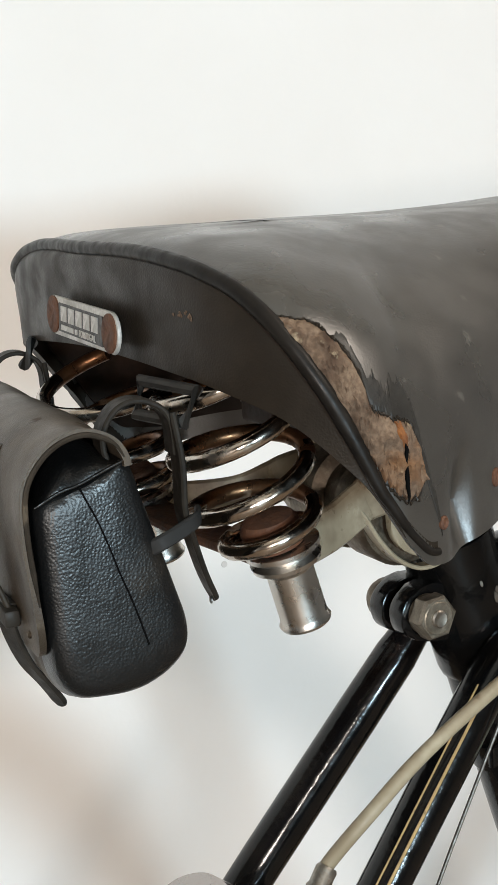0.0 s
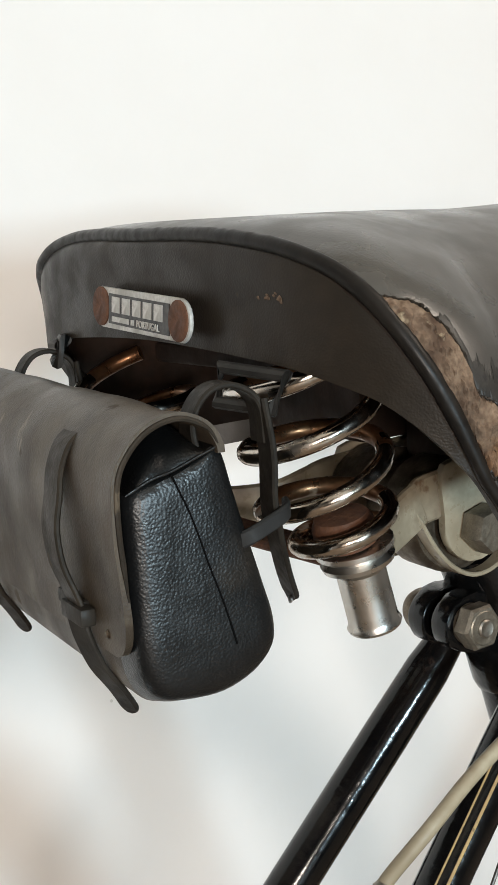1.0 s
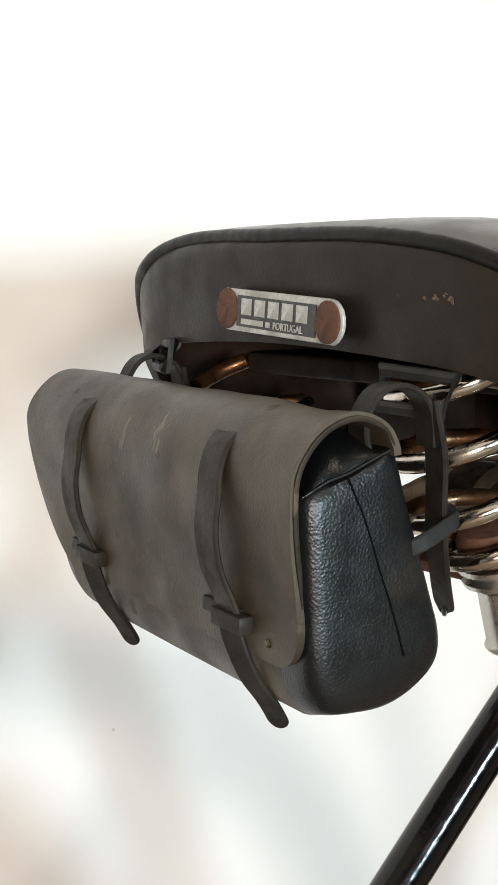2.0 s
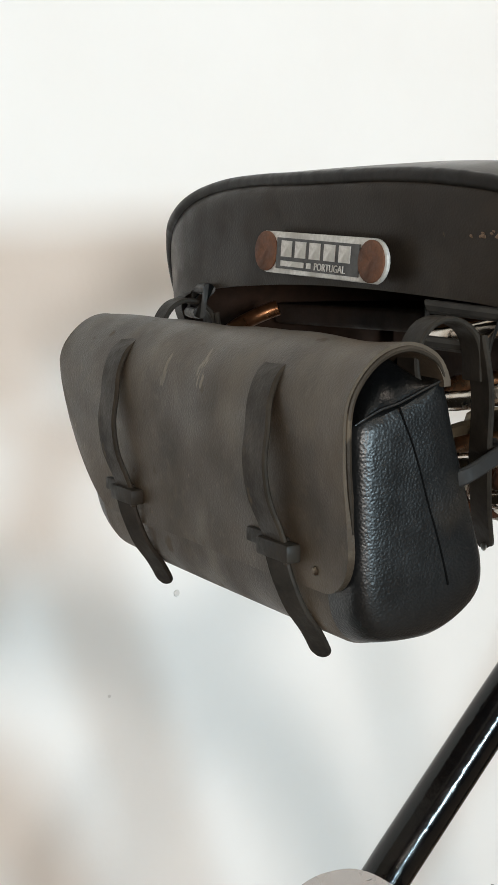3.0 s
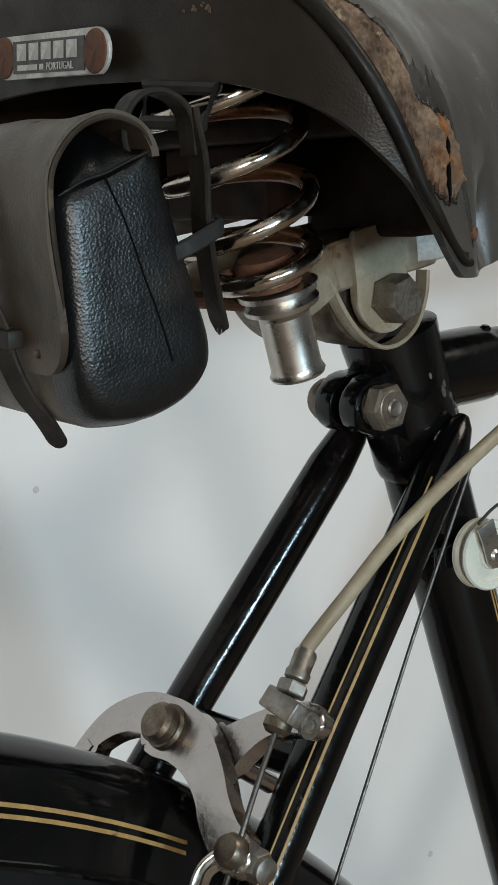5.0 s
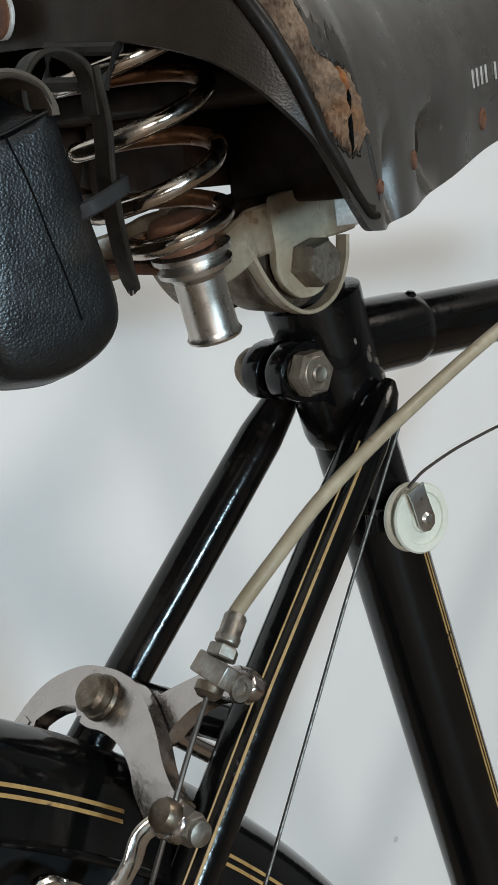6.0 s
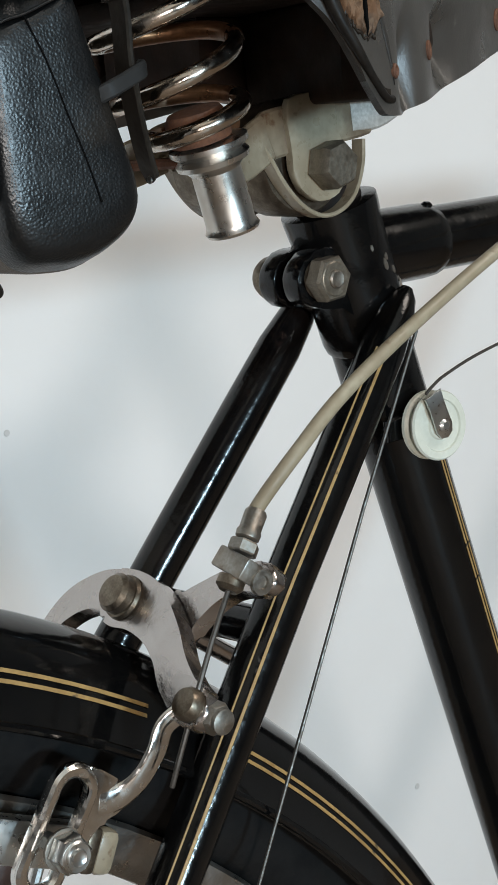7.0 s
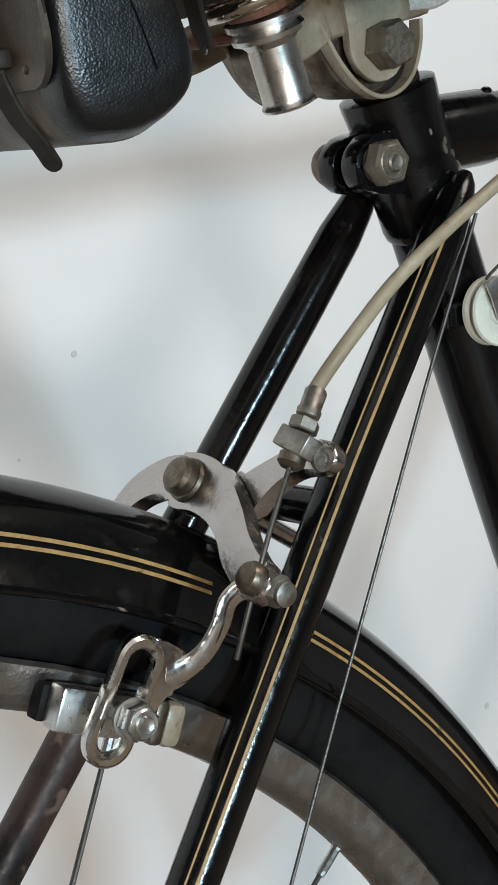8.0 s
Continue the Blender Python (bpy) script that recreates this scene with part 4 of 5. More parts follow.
for s, v, r in ((0.364, 0.040, 0.0020), (0.446, 0.052, 0.0028), (0.595, 0.045, 0.0036)):
    p, q = saddle_point(s, v, -1), saddle_point(s + 0.004, v, -1)
    w = saddle_point(s, v + 0.02, -1)
    nrm = (q - p).cross(w - p).normalized()
    nrm = nrm if nrm.y < 0 else -nrm
    part("lace_hole", lathe(p - nrm * 0.0006, nrm, [(r, 0), (r, 0.0010), (r * 0.75, 0.0014), (r * 0.5, 0.0008)], 16), RUST, saddle, "rusty eyelet")
# faded print on the skirt: bars where the lettering cannot be read
for k in range(7):
    s = 0.578 + 0.0085 * k
    p, q, w = saddle_point(s, 0.14, -1, 0.0003), saddle_point(s + 0.004, 0.14, -1, 0.0003), saddle_point(s, 0.18, -1, 0.0003)
    if k != 4:
        part("faded_print", plate([(-0.0007, -0.0029), (0.0007, -0.0029), (0.0007, 0.0029), (-0.0007, 0.0029)], p, q - p, (w - p), 0.0003), BADGE, saddle)

# flakes rubbed off the back panel beside the badge
rng = random.Random(4)
for k in range(9):
    s, v = 0.114 + 0.026 * rng.random(), 0.045 + 0.05 * rng.random()
    p, q, w = saddle_point(s, v, -1, 0.0001), saddle_point(s + 0.004, v, -1, 0.0001), saddle_point(s, v + 0.03, -1, 0.0001)
    r = 0.0002 + 0.0005 * rng.random()
    chip = [(r * (0.6 + 0.7 * rng.random()) * math.cos(i * 0.9) * 1.5, r * (0.6 + 0.7 * rng.random()) * math.sin(i * 0.9)) for i in range(7)]
    part("scuff", plate(chip, p, q - p, w - p, 0.0004), FOAM, saddle)

# badge on the back panel
BA, BB = Vector((-0.1375, 0.0345, 0.9205)), Vector((-0.1420, -0.0395, 0.9165))
bx = (BB - BA).normalized()
bn = Vector((-1, 0.06, 0.05)).normalized()
by = bn.cross(bx).normalized()
by = by if by.z > 0 else -by
bc = (BA + BB) / 2 + bx * 0.0050 + Vector((0.0002, 0, 0))
capsule = []
for k in range(20):
    a = math.pi * 2 * k / 20
    capsule.append((math.cos(a) * 0.0064 + (0.0268 if math.cos(a) > 0 else -0.0268), math.sin(a) * 0.0064))
badge = part("badge", plate(capsule, bc, bx, by, 0.0012, 0.0003), BADGE, saddle, "aluminium maker's badge with rusted ends")
bf = bc - bx.cross(by) * 0.0008 if bx.cross(by).x > 0 else bc + bx.cross(by) * 0.0008
part("field", plate([(-0.0212, -0.0048), (0.0206, -0.0048), (0.0206, 0.0044), (-0.0212, 0.0044)], bf, bx, by, 0.0005), BADGE_DARK, badge)
bg = bf + (bf - bc) * 0.45
for k in range(5):
    x = -0.0156 + 0.0074 * k
    part("letter_bar", plate([(x - 0.0027, -0.0012), (x + 0.0027, -0.0012), (x + 0.0027, 0.0036), (x - 0.0027, 0.0036)], bg, bx, by, 0.0004), BADGE, badge)
for x0, x1 in ((-0.0182, -0.0062), (-0.0045, -0.0025)):
    part("letter_bar", plate([(x0, -0.0040), (x1, -0.0040), (x1, -0.0024), (x0, -0.0024)], bg, bx, by, 0.0004), BADGE, badge)
cu = bpy.data.curves.new("lettering", "FONT")
cu.body, cu.size, cu.align_x, cu.extrude = "PORTUGAL", 0.0030, "LEFT", 0.00015
tmp = bpy.data.objects.new("lettering", cu)
scene.collection.objects.link(tmp)
me = bpy.data.meshes.new_from_object(tmp.evaluated_get(bpy.context.evaluated_depsgraph_get()))
bpy.data.objects.remove(tmp)
tb = bmesh.new()
tb.from_mesh(me)
out = (bf - bc).normalized()
rx = bx if bx.cross(by).dot(out) > 0 else -bx
bmesh.ops.transform(tb, matrix=basis(bg + bx * -0.0008 - by * 0.0042, rx, by, out), verts=tb.verts)
part("lettering", tb, BADGE, badge, smooth=False)
for x, r in ((-0.0272, 0.0061), (0.0262, 0.0060)):
    part("rivet", lathe(bf + bx * x, out, [(r, -0.0004), (r, 0.0003), (r * 0.92, 0.0006), (r * 0.4, 0.0004)], 20), RUST, badge, "rust-brown rivet head")

# springs, seat clamp and rails under the saddle
def spring_leg(sgn):
    side = -0.0575 if sgn < 0 else 0.0445
    top, low = Vector((-0.1190, side - 0.0030, 0.9080)), Vector((-0.0955, side, 0.8240))
    ax = (top - low).normalized()
    e1 = Vector((0.77, -0.64, 0))
    e1 = (e1 - ax * e1.dot(ax)).normalized()
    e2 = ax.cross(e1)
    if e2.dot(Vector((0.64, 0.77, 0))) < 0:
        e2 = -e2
    pts = []
    for k in range(150):
        turn = k / 149 * (4.25 if sgn < 0 else 3.13)
        h = 0.0290 + 0.0080 * min(turn, 1.0) + max(turn - 1.0, 0) * 0.0180
        r = 0.0118 + 0.0068 * min(max((turn - 0.15) / 1.1, 0), 1) ** 0.8 + 0.0006 * max(turn - 1, 0)
        a = 2 * math.pi * (turn + 0.12)
        lean = -0.0045 * min(turn, 1.0) + 0.0008 * max(turn - 1, 0)
        pts.append(low + ax * h + e1 * (lean + r * math.cos(a) * sgn * -1) + e2 * (r * math.sin(a)))
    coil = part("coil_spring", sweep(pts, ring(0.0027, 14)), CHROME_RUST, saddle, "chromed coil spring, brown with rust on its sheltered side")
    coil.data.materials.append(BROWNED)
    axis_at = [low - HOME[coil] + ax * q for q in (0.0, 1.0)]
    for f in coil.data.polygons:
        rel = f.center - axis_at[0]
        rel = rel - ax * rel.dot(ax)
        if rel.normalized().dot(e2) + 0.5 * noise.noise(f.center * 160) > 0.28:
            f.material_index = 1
    part("spring_cap", lathe(low, ax, [(0.0065, 0), (0.0079, 0.0004), (0.0083, 0.0013), (0.0078, 0.0022), (0.0075, 0.0034), (0.0074, 0.019), (0.0086, 0.0205), (0.0108, 0.0215), (0.0112, 0.0230), (0.0100, 0.0245), (0.0118, 0.0260), (0.0118, 0.0275), (0.006, 0.0285)], 30), SATIN, coil, "chromed spring cap")
    part("spring_nut", lathe(low + ax * 0.028 + Vector((-0.002, 0, 0)), ax, [(0.0090, 0), (0.0093, 0.0015), (0.0092, 0.0065), (0.0078, 0.0088), (0.0040, 0.0096)], 20), RUST, coil, "heavily rusted spring nut")


for sgn in (-1, 1):
    spring_leg(sgn)
    bar = smooth_path([(-0.1020, sgn * 0.0530, 0.8470), (-0.0900, sgn * 0.0430, 0.8440), (-0.0700, sgn * 0.0325, 0.8445), (-0.0560, sgn * 0.0280, 0.8490), (-0.0480, sgn * 0.0265, 0.8515), (-0.0150, sgn * 0.0260, 0.8550), (-0.0060, sgn * 0.0260, 0.8565)], 6)
    part("saddle_rail", sweep(bar, flat(0.0030, 0.0160, 0.25), up=(0, 0, 1)), CREAM, saddle, "cream-painted flat steel saddle rail")
    front = smooth_path([(-0.0140, sgn * 0.0262, 0.8555), (0.0020, sgn * 0.0262, 0.8572), (0.0260, sgn * 0.0250, 0.8690), (0.0700, sgn * 0.0190, 0.8860), (0.1050, sgn * 0.0120, 0.8980)], 5)
    part("front_rail", sweep(front, flat(0.0030, 0.0125, 0.25), up=(0, 0, 1)), BADGE, saddle, "pale bare-metal front half of a saddle rail")
part("rear_bridge", sweep([(-0.1020, -0.060, 0.8450), (-0.1060, 0, 0.8460), (-0.1020, 0.060, 0.8450)], flat(0.016, 0.0030), up=(0, 0, 1)), RUST, saddle, "rusted spring bridge")
# Dark brown plates, sized to close the view through the hollow saddle.
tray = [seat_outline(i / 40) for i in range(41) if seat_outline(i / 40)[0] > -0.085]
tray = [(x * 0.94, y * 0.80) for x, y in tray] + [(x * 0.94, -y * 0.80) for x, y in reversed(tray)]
part("tray", plate(tray, (0, 0.004, 0.8960), (1, 0, 0), (0, 1, 0), 0.0080, 0.002), DARK_BROWN, saddle, "dark brown steel saddle tray")
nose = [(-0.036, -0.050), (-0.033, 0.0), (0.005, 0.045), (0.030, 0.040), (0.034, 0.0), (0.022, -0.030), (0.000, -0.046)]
part("nose_tray", plate(nose, (0, 0.003, 0.8760), (1, 0, 0), (0, 1, 0), 0.0330, 0.003), DARK_BROWN, saddle, "dark brown folded steel nose tray")
# Added dark plate, standing in for the far skirt's unlit inside.
part("gap_plate", plate([(-0.052, 0.004), (-0.050, 0.062), (-0.020, 0.074), (0.010, 0.060), (0.004, 0.010)], (0, 0, 0.8795), (1, 0, 0), (0, 1, 0), 0.0260, 0.002), DARK_BROWN, saddle, "added dark brown plate closing a gap under the saddle")
CL = Vector((-0.0335, 0, 0.8430))
clamp = part("seat_clamp", lathe(CL + Y * 0.027, -Y, [(0.0120, 0), (0.0180, 0.001), (0.0195, 0.003), (0.0195, 0.018), (0.0150, 0.020), (0.0150, 0.032), (0.0195, 0.034), (0.0200, 0.048), (0.0185, 0.0505), (0.010, 0.051)], 36), OLD_BOLT, bike, "cream-painted saddle clamp with a hexagon bolt")
for sgn in (-1, 1):
    u = smooth_path([(-0.0560, sgn * 0.0265, 0.8475), (-0.0535, sgn * 0.0265, 0.8440), (-0.0480, sgn * 0.0265, 0.8350), (-0.0410, sgn * 0.0265, 0.8275), (-0.0325, sgn * 0.0265, 0.8232), (-0.0235, sgn * 0.0265, 0.8240), (-0.0160, sgn * 0.0265, 0.8292), (-0.0115, sgn * 0.0265, 0.8385), (-0.0103, sgn * 0.0265, 0.8470)], 5)
    part("clamp_strap", sweep(u, flat(0.0015, 0.0060, 0.3), up=(0, 1, 0)), CREAM, clamp)
    cheek = curve2([(-0.0104, 0.0190), (-0.0110, 0.0020), (-0.0098, -0.0080), (-0.0010, -0.0150), (0.0090, -0.0130), (0.0140, -0.0065), (0.0125, 0.0030), (0.0095, 0.0100), (0.0092, 0.0190)], 4)
    part("cheek_plate", plate(cheek, CL + Vector((0, sgn * 0.0282, 0)), (1, 0, 0), (0, 0, 1), 0.0032, 0.0007), CREAM, clamp)
part("clamp_bolt", hexagon((-0.0310, -0.0298, 0.8395), (0, -1, 0), 0.0142, 0.0095, 0.55), BOLT, clamp, "tarnished hexagon bolt")
part("clamp_nut", hexagon((-0.0338, 0.0298, 0.8398), (0, 1, 0), 0.0130, 0.0085, 0.1), STEEL, clamp)
part("seat_post", lathe(seat_axis(0.80), SEAT_DIR, [(0.0128, 0), (0.0128, 0.036), (0.0118, 0.044), (0.0110, 0.050)]), DARK_BROWN, bike)

# ---- saddle bag ----
BAG0, AX, FW, UP = Vector((-0.1740, -0.0788, 0.8834)), Vector((0.12, 0.993, 0)).normalized(), Vector((0.993, -0.12, 0)).normalized(), Vector((0, 0, 1))
LONG = 0.1735


def bag_point(a, f, h):
    a -= max(a - 0.128, 0) / (LONG - 0.128) * 0.020 * max(-h, 0) / 0.06
    return BAG0 + AX * a + FW * f + UP * h


bag = thing("saddle_bag", bag_point(LONG / 2, 0.008, -0.06), "worn black leather saddle bag with two straps, hung behind a saddle", "bag")
section = [(p.x, p.y) for p in smooth_path([(x, y, 0) for x, y in [(-0.0120, -0.0040), (-0.0055, -0.0010), (0.0010, 0.0007), (0.0076, 0.0034), (0.0138, 0.0055), (0.0175, -0.0055), (0.0214, -0.0190), (0.0253, -0.0325), (0.0277, -0.0420), (0.0270, -0.0495), (0.0215, -0.0552), (0.0128, -0.0588), (0.0035, -0.0592), (-0.0045, -0.0578), (-0.0095, -0.0525), (-0.0115, -0.0440), (-0.0120, -0.0300), (-0.0124, -0.0150)]], 4, closed=True)]


def bag_shell(rows, caps):
    """A stretch of the bag's body: rows of (place along it, how far its section has grown)."""
    bm, rings = bmesh.new(), []
    for a, k in rows:
        ring_now, sag = [], 0.0026 * max(0.0, min(1.0, (a + 0.001) / 0.014, (LONG + 0.001 - a) / 0.014))
        for f, h in section:
            hold = k + (1 - k) * 0.75 * max(0.0, min(1.0, (h + 0.012) / 0.012))
            ring_now.append(bm.verts.new(bag_point(a, 0.006 + (f - 0.006) * k, -0.026 + (h + 0.026) * hold - sag * max(0.0, min(1.0, (-h - 0.030) / 0.028)))))
        rings.append(ring_now)
    m = len(section)
    for p, q in zip(rings, rings[1:]):
        for j in range(m):
            bm.faces.new((p[j], p[(j + 1) % m], q[(j + 1) % m], q[j]))
    if caps[0]:
        bm.faces.new(rings[0][::-1])
    if caps[1]:
        bm.faces.new(rings[-1])
    return bm


END = ((-0.0034, 0.40), (-0.0032, 0.70), (-0.0026, 0.86), (-0.0012, 0.945), (0.0012, 0.985), (0.0050, 1.005), (0.0105, 1.015))
part("end_panel", bag_shell(END, (True, False)), PEBBLE, bag, "pebbled black vinyl end of the bag")
part("body", bag_shell([(0.0105, 1.015), (0.012, 1.022), (0.045, 1.025), (LONG / 2, 1.025), (LONG - 0.045, 1.02), (LONG - 0.0105, 1.015)], (False, False)), FLAP, bag, "dusty brown-black leather bag body")
part("end_panel", bag_shell([(LONG - a, k) for a, k in END], (True, False)), PEBBLE, bag, "pebbled black vinyl end of the bag")
SEAM = [(-0.0003, 0.0000), (0.0016, -0.0045), (0.0036, -0.0090), (0.0062, -0.0165), (0.0086, -0.0245), (0.0110, -0.0315), (0.0131, -0.0385), (0.0150, -0.0455)]
for a in (-0.0035, LONG + 0.0035):
    inner = 1 if a < 0 else -1
    part("seam", sweep(smooth_path([bag_point(a + inner * 0.0001, f, h) for f, h in SEAM], 6), flat(0.0005, 0.0005), up=AX), THREAD, bag)
    # the top of the end panel folds inward under the flap
    fold, grid = bmesh.new(), []
    for i in range(21):
        u = i / 20
        f = -0.0126 + 0.0264 * u
        low = lerp_list(f, [(-0.0126, -0.0042), (-0.0055, -0.0008), (0.0, 0.0006), (0.0076, 0.0036), (0.0138, 0.0060)])
        high = max(0.0110 - 0.0150 * abs((f - 0.0010) / 0.0130) ** 2.6, low + 0.0006)
        col = []
        for j in range(9):
            k = j / 8
            puff = 0.0014 * math.sin(math.pi * k) * (1 - 0.8 * math.exp(-((f + 0.002 - 0.004 * k) / 0.0022) ** 2))
            col.append(fold.verts.new(bag_point(a + inner * (0.0010 + 0.0110 * k ** 1.4 - puff), f * (1 - 0.06 * k), low + (high - low) * k)))
        grid.append(col)
    for p, q in zip(grid, grid[1:]):
        for j in range(8):
            fold.faces.new((p[j], p[j + 1], q[j + 1], q[j]))
    bmesh.ops.solidify(fold, geom=fold.faces[:], thickness=0.0010)
    part("gusset", fold, PEBBLE, bag, "folded inner gusset")
    part("fold_ridge", sweep(smooth_path([bag_point(a + inner * 0.0006, f, h) for f, h in ((-0.0124, -0.0040), (-0.0055, -0.0008), (0.0, 0.0006), (0.0076, 0.0036), (0.0136, 0.0058))], 5), ring(0.0004, 8), scales=[0.4] + [1.0] * 19 + [0.4]), PEBBLE, bag)

LINE = smooth_path([(0.0125, 0.0040, 0), (0.0122, 0.0066, 0), (0.0092, 0.0110, 0), (0.0020, 0.0137, 0), (-0.0056, 0.0118, 0), (-0.0115, 0.0066, 0), (-0.0148, -0.0004, 0), (-0.0152, -0.012, 0), (-0.0142, -0.025, 0), (-0.0132, -0.036, 0), (-0.0122, -0.0470, 0)], 8)
SPAN = [0.0]
for p, q in zip(LINE, LINE[1:]):
    SPAN.append(SPAN[-1] + (q - p).length)


def flap_line(d):
    """Place (f, h) and outward normal, d metres along the flap from its back edge."""
    for i in range(len(LINE) - 1):
        if d <= SPAN[i + 1] or i == len(LINE) - 2:
            k = (d - SPAN[i]) / (SPAN[i + 1] - SPAN[i])
            t = (LINE[i + 1] - LINE[i]).normalized()
            return LINE[i] + (LINE[i + 1] - LINE[i]) * k, Vector((t.y, -t.x, 0)) * -1


flap = bmesh.new()
cols, rows = 56, 44
top_rows, low_rows = [], []
for i in range(cols + 1):
    a = -0.0045 + (LONG + 0.0075) * (0.5 - 0.5 * math.cos(math.pi * i / cols))
    da, r = min(a + 0.0045, LONG + 0.003 - a), 0.0150 if a < LONG / 2 else 0.0300
    cut = r - math.sqrt(max(r * r - (r - da) ** 2, 0)) if da < r else 0
    total = SPAN[-1] - cut
    wavy = 0.0007 * noise.noise(Vector((a * 40, 0, 0)))
    up_row, dn_row = [], []
    for j in range(rows + 1):
        p, nn = flap_line(total * j / rows)
        bulge = wavy + 0.0006 * noise.noise(Vector((a * 25, j * 0.12, 4.0)))
        up_row.append(flap.verts.new(bag_point(a, p.x + nn.x * (0.0006 + bulge), p.y + nn.y * (0.0006 + bulge))))
        dn_row.append(flap.verts.new(bag_point(a, p.x + nn.x * (bulge - 0.0014), p.y + nn.y * (bulge - 0.0014))))
    top_rows.append(up_row)
    low_rows.append(dn_row)
for g in (top_rows, low_rows):
    for p, q in zip(g, g[1:]):
        for j in range(rows):
            flap.faces.new((p[j], p[j + 1], q[j + 1], q[j]))
for i in range(cols):
    for j in (0, rows):
        flap.faces.new((top_rows[i][j], top_rows[i + 1][j], low_rows[i + 1][j], low_rows[i][j]))
for i in (0, cols):
    for j in range(rows):
        flap.faces.new((top_rows[i][j], top_rows[i][j + 1], low_rows[i][j + 1], low_rows[i][j]))
part("flap", flap, FLAP, bag, "dusty brown-black leather flap")
for a in (-0.0045, LONG + 0.0030):
    part("flap_rim", sweep([bag_point(a, *flap_line(SPAN[-1] * (0.03 + 0.77 * i / 50))[0].xy) for i in range(51)], ring(0.0008, 8), scales=[min(1.0, 0.3 + i / 8, 0.3 + (50 - i) / 10) for i in range(51)]), STRAP_BROWN, bag)

def tongue(path, taper, tip):
    """Widths along a strap that tapers to a rounded tip."""
    run = [0.0]
    for p, q in zip(path, path[1:]):
        run.append(run[-1] + (q - p).length)
    out = []
    for d in run:
        left = run[-1] - d
        k = 1.0 if left > tip else math.sqrt(max(1 - (1 - left / tip) ** 2, 0.01))
        out.append((1 - taper * d / run[-1]) * k)
    return out


for a in (0.0310, 0.1255):
    belt = smooth_path([bag_point(a + da, f, h) for f, h, da in ((-0.0105, 0.0085, 0.004), (-0.0150, 0.0050, 0.003), (-0.0180, -0.0010, 0.002), (-0.0196, -0.0080, 0.0005), (-0.0213, -0.0160, -0.001), (-0.0206, -0.0250, -0.002), (-0.0180, -0.0330, -0.0035), (-0.0164, -0.0380, -0.004), (-0.0160, -0.0420, -0.004))], 6)
    n = len(belt)
    strap = part("strap", sweep(belt, flat(0.0017, 0.0112, 0.12), up=AX, scales=[1.0 - 0.14 * max(i / n - 0.6, 0) / 0.4 for i in range(n)]), STRAP_BROWN, bag, "brown-black leather closing strap, bowed outward")
    tail = smooth_path([bag_point(a + da, f, h) for f, h, da in ((-0.0172, -0.0380, -0.004), (-0.0162, -0.0450, -0.006), (-0.0130, -0.0535, -0.007), (-0.0082, -0.0605, -0.007), (-0.0046, -0.0665, -0.006), (-0.0042, -0.0685, -0.006))], 6)
    part("strap_end", sweep(tail, flat(0.0016, 0.0072, 0.12), up=AX * 0.92 - FW * 0.38, scales=tongue(tail, 0.05, 0.0030)), STRAP, strap, "loose end of the closing strap")
    part("keeper", block((-0.0080, -0.0022, -0.0024), (0.0080, 0.0022, 0.0024), 0.0007, basis(bag_point(a - 0.005, -0.0168, -0.0385), AX, -FW, UP)), STRAP, strap)
    part("tunnel", block((-0.0100, -0.0012, -0.0020), (0.0100, 0.0012, 0.0020), 0.0006, basis(bag_point(a + 0.003, -0.0152, -0.0375), AX, -FW, UP)), STRAP, strap)
    part("flap_rivet", lathe(bag_point(a - 0.018, -0.0128, -0.0420), -FW, [(0.0012, 0), (0.0012, 0.0010), (0.0007, 0.0015)], 10), OLD_BOLT, bag)

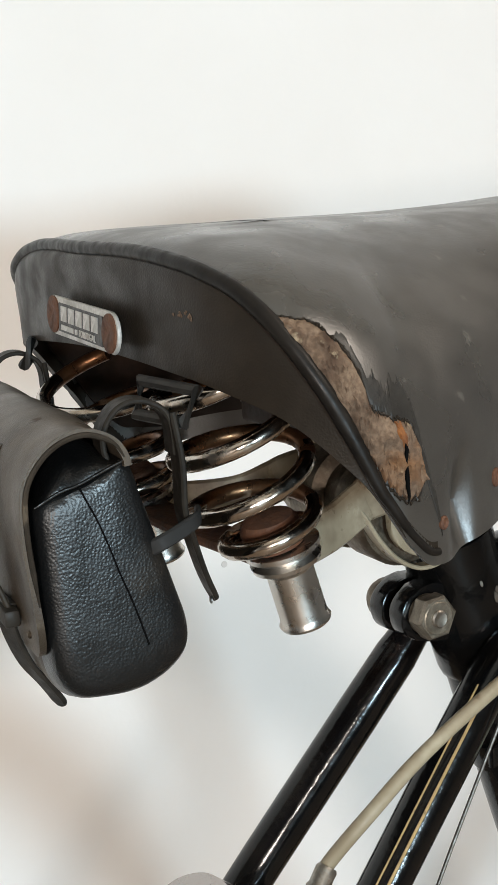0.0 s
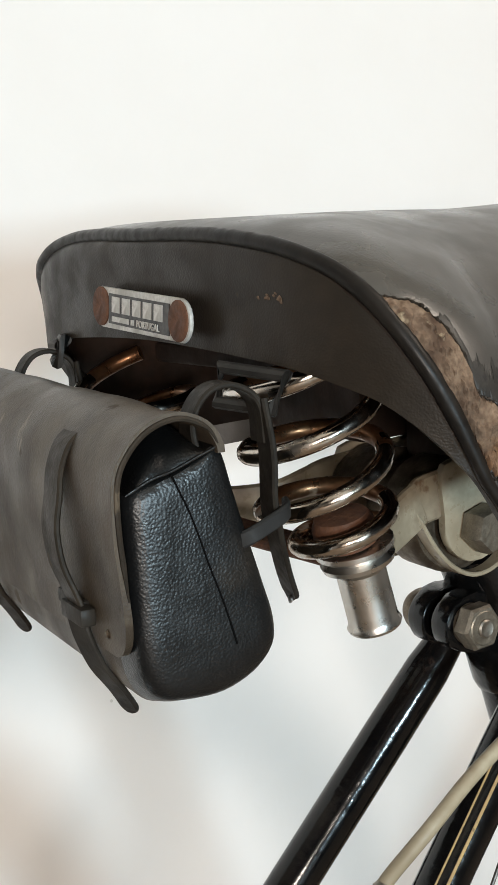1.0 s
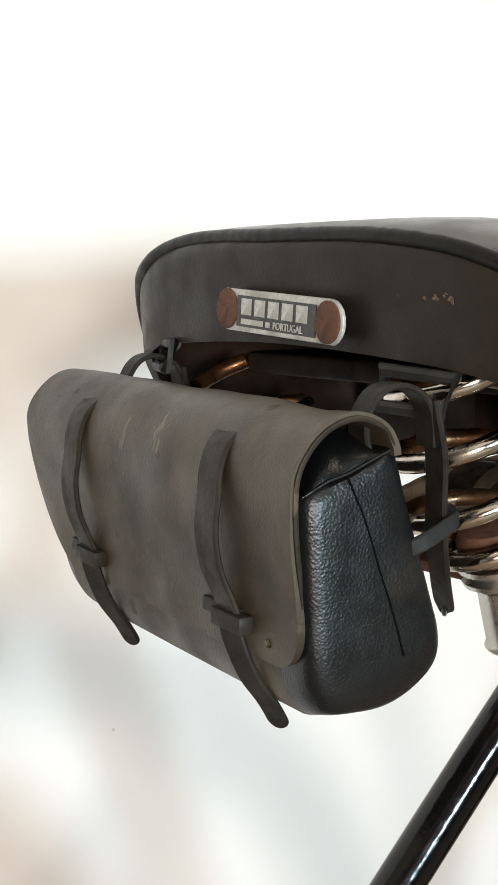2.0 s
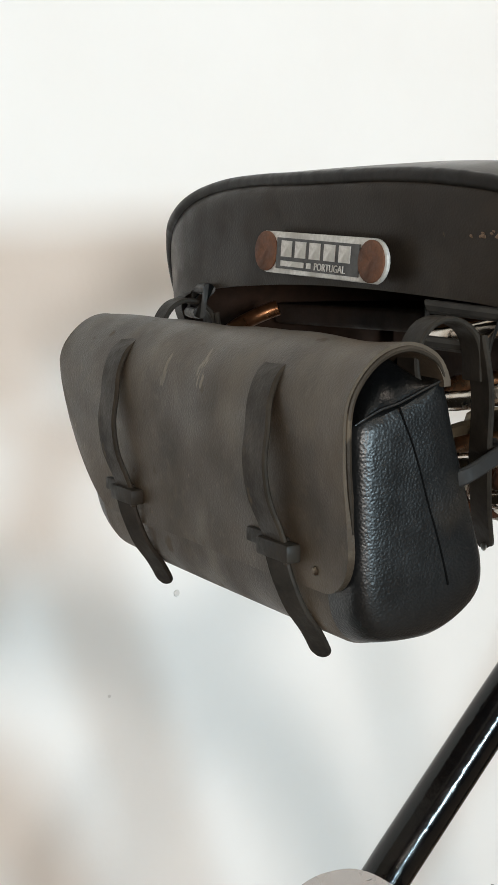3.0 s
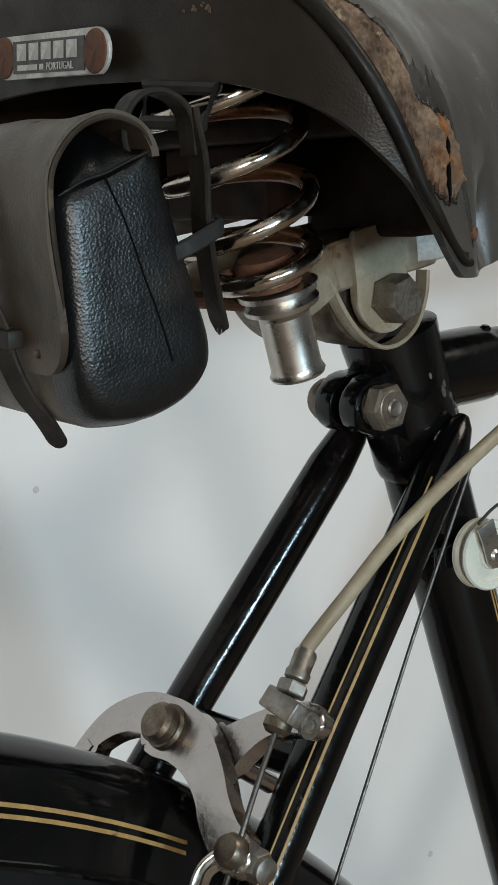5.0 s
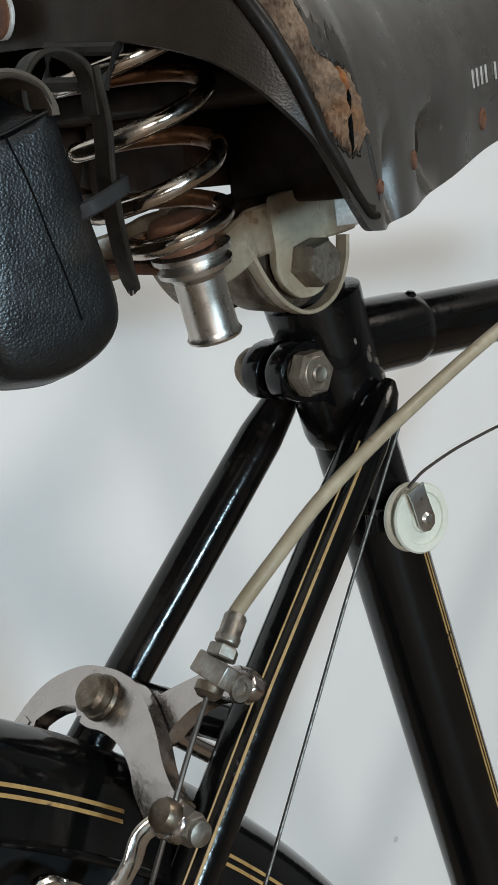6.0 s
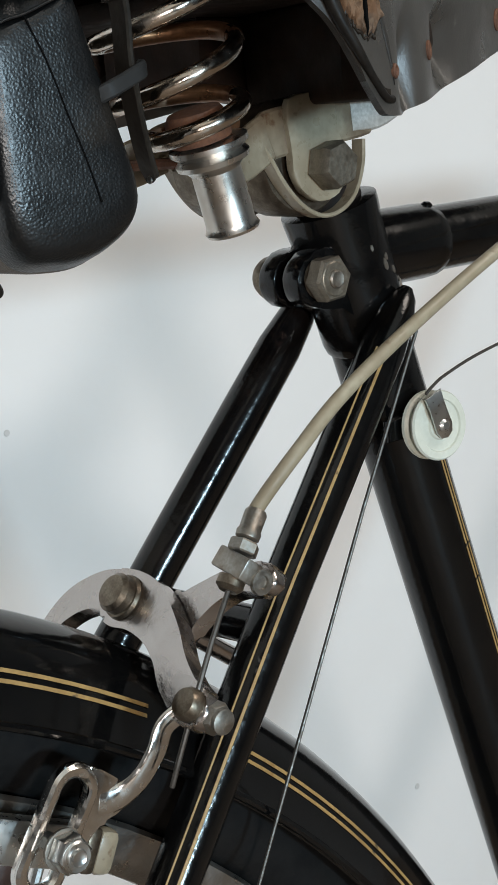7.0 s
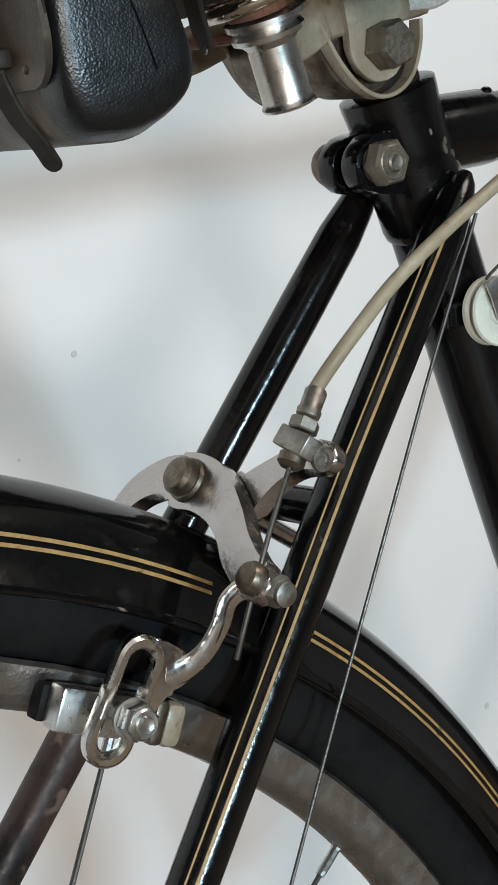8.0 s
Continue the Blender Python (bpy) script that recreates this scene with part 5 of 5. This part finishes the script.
# straps that hang the bag from the saddle
for a, s in ((0.0055, 1), (0.1500, 1)):
    arch = smooth_path([bag_point(a, f, h) for f, h in ((0.0125, -0.002), (0.0090, 0.0060), (0.0090, 0.0125), (0.0130, 0.0182), (0.0190, 0.0198), (0.0250, 0.0174), (0.0280, 0.0125), (0.0286, 0.0040))], 6)
    part("hanging_loop", sweep(arch, flat(0.0016, 0.0082, 0.12), up=AX), STRAP, bag, "leather loop holding the bag to its bracket")
    drop = smooth_path([bag_point(a + da, f, h) for f, h, da in ((0.0282, 0.0150, -0.001), (0.0292, 0.0020, -0.003), (0.0290, -0.0110, -0.003), (0.0320, -0.0200, 0.001), (0.0365, -0.0320, 0.006), (0.0402, -0.0400, 0.0095), (0.0408, -0.0425, 0.0095))], 6)
    part("hanging_strap", sweep(drop, flat(0.0018, 0.0088, 0.12), up=AX, scales=tongue(drop, 0.16, 0.0036)), STRAP, bag, "loose end of a hanging strap")
    part("strap_hole", lathe(drop[-1] + (drop[-4] - drop[-1]) * 0.9 - FW * 0.0011 - AX * 0.0012, -FW, [(0.0011, 0), (0.0011, 0.0004), (0.0006, 0.0005)], 10), ZINC, bag)
    cross = smooth_path([bag_point(a + da, f, h) for f, h, da in ((0.0165, -0.0205, -0.0060), (0.0205, -0.0185, -0.0085), (0.0260, -0.0162, -0.0085), (0.0315, -0.0138, -0.0075), (0.0340, -0.0130, -0.002))], 5)
    part("cross_strap", sweep(cross, flat(0.0018, 0.0043, 0.3), up=UP), EDGE, bag, "short grey-edged cross strap")
for pts in (((-0.1445, -0.0590, 0.9055), (-0.1370, -0.0790, 0.9035), (-0.1410, -0.0775, 0.8950), (-0.1475, -0.0610, 0.8965)), ((-0.1330, 0.0600, 0.9070), (-0.1255, 0.0790, 0.9065), (-0.1290, 0.0780, 0.8985), (-0.1365, 0.0610, 0.8990))):
    part("bag_bracket", sweep(pts, flat(0.0040, 0.0034), closed=True, up=(0.5, 0, 0.86)), BLACK_IRON, saddle, "matte black steel bag loop")
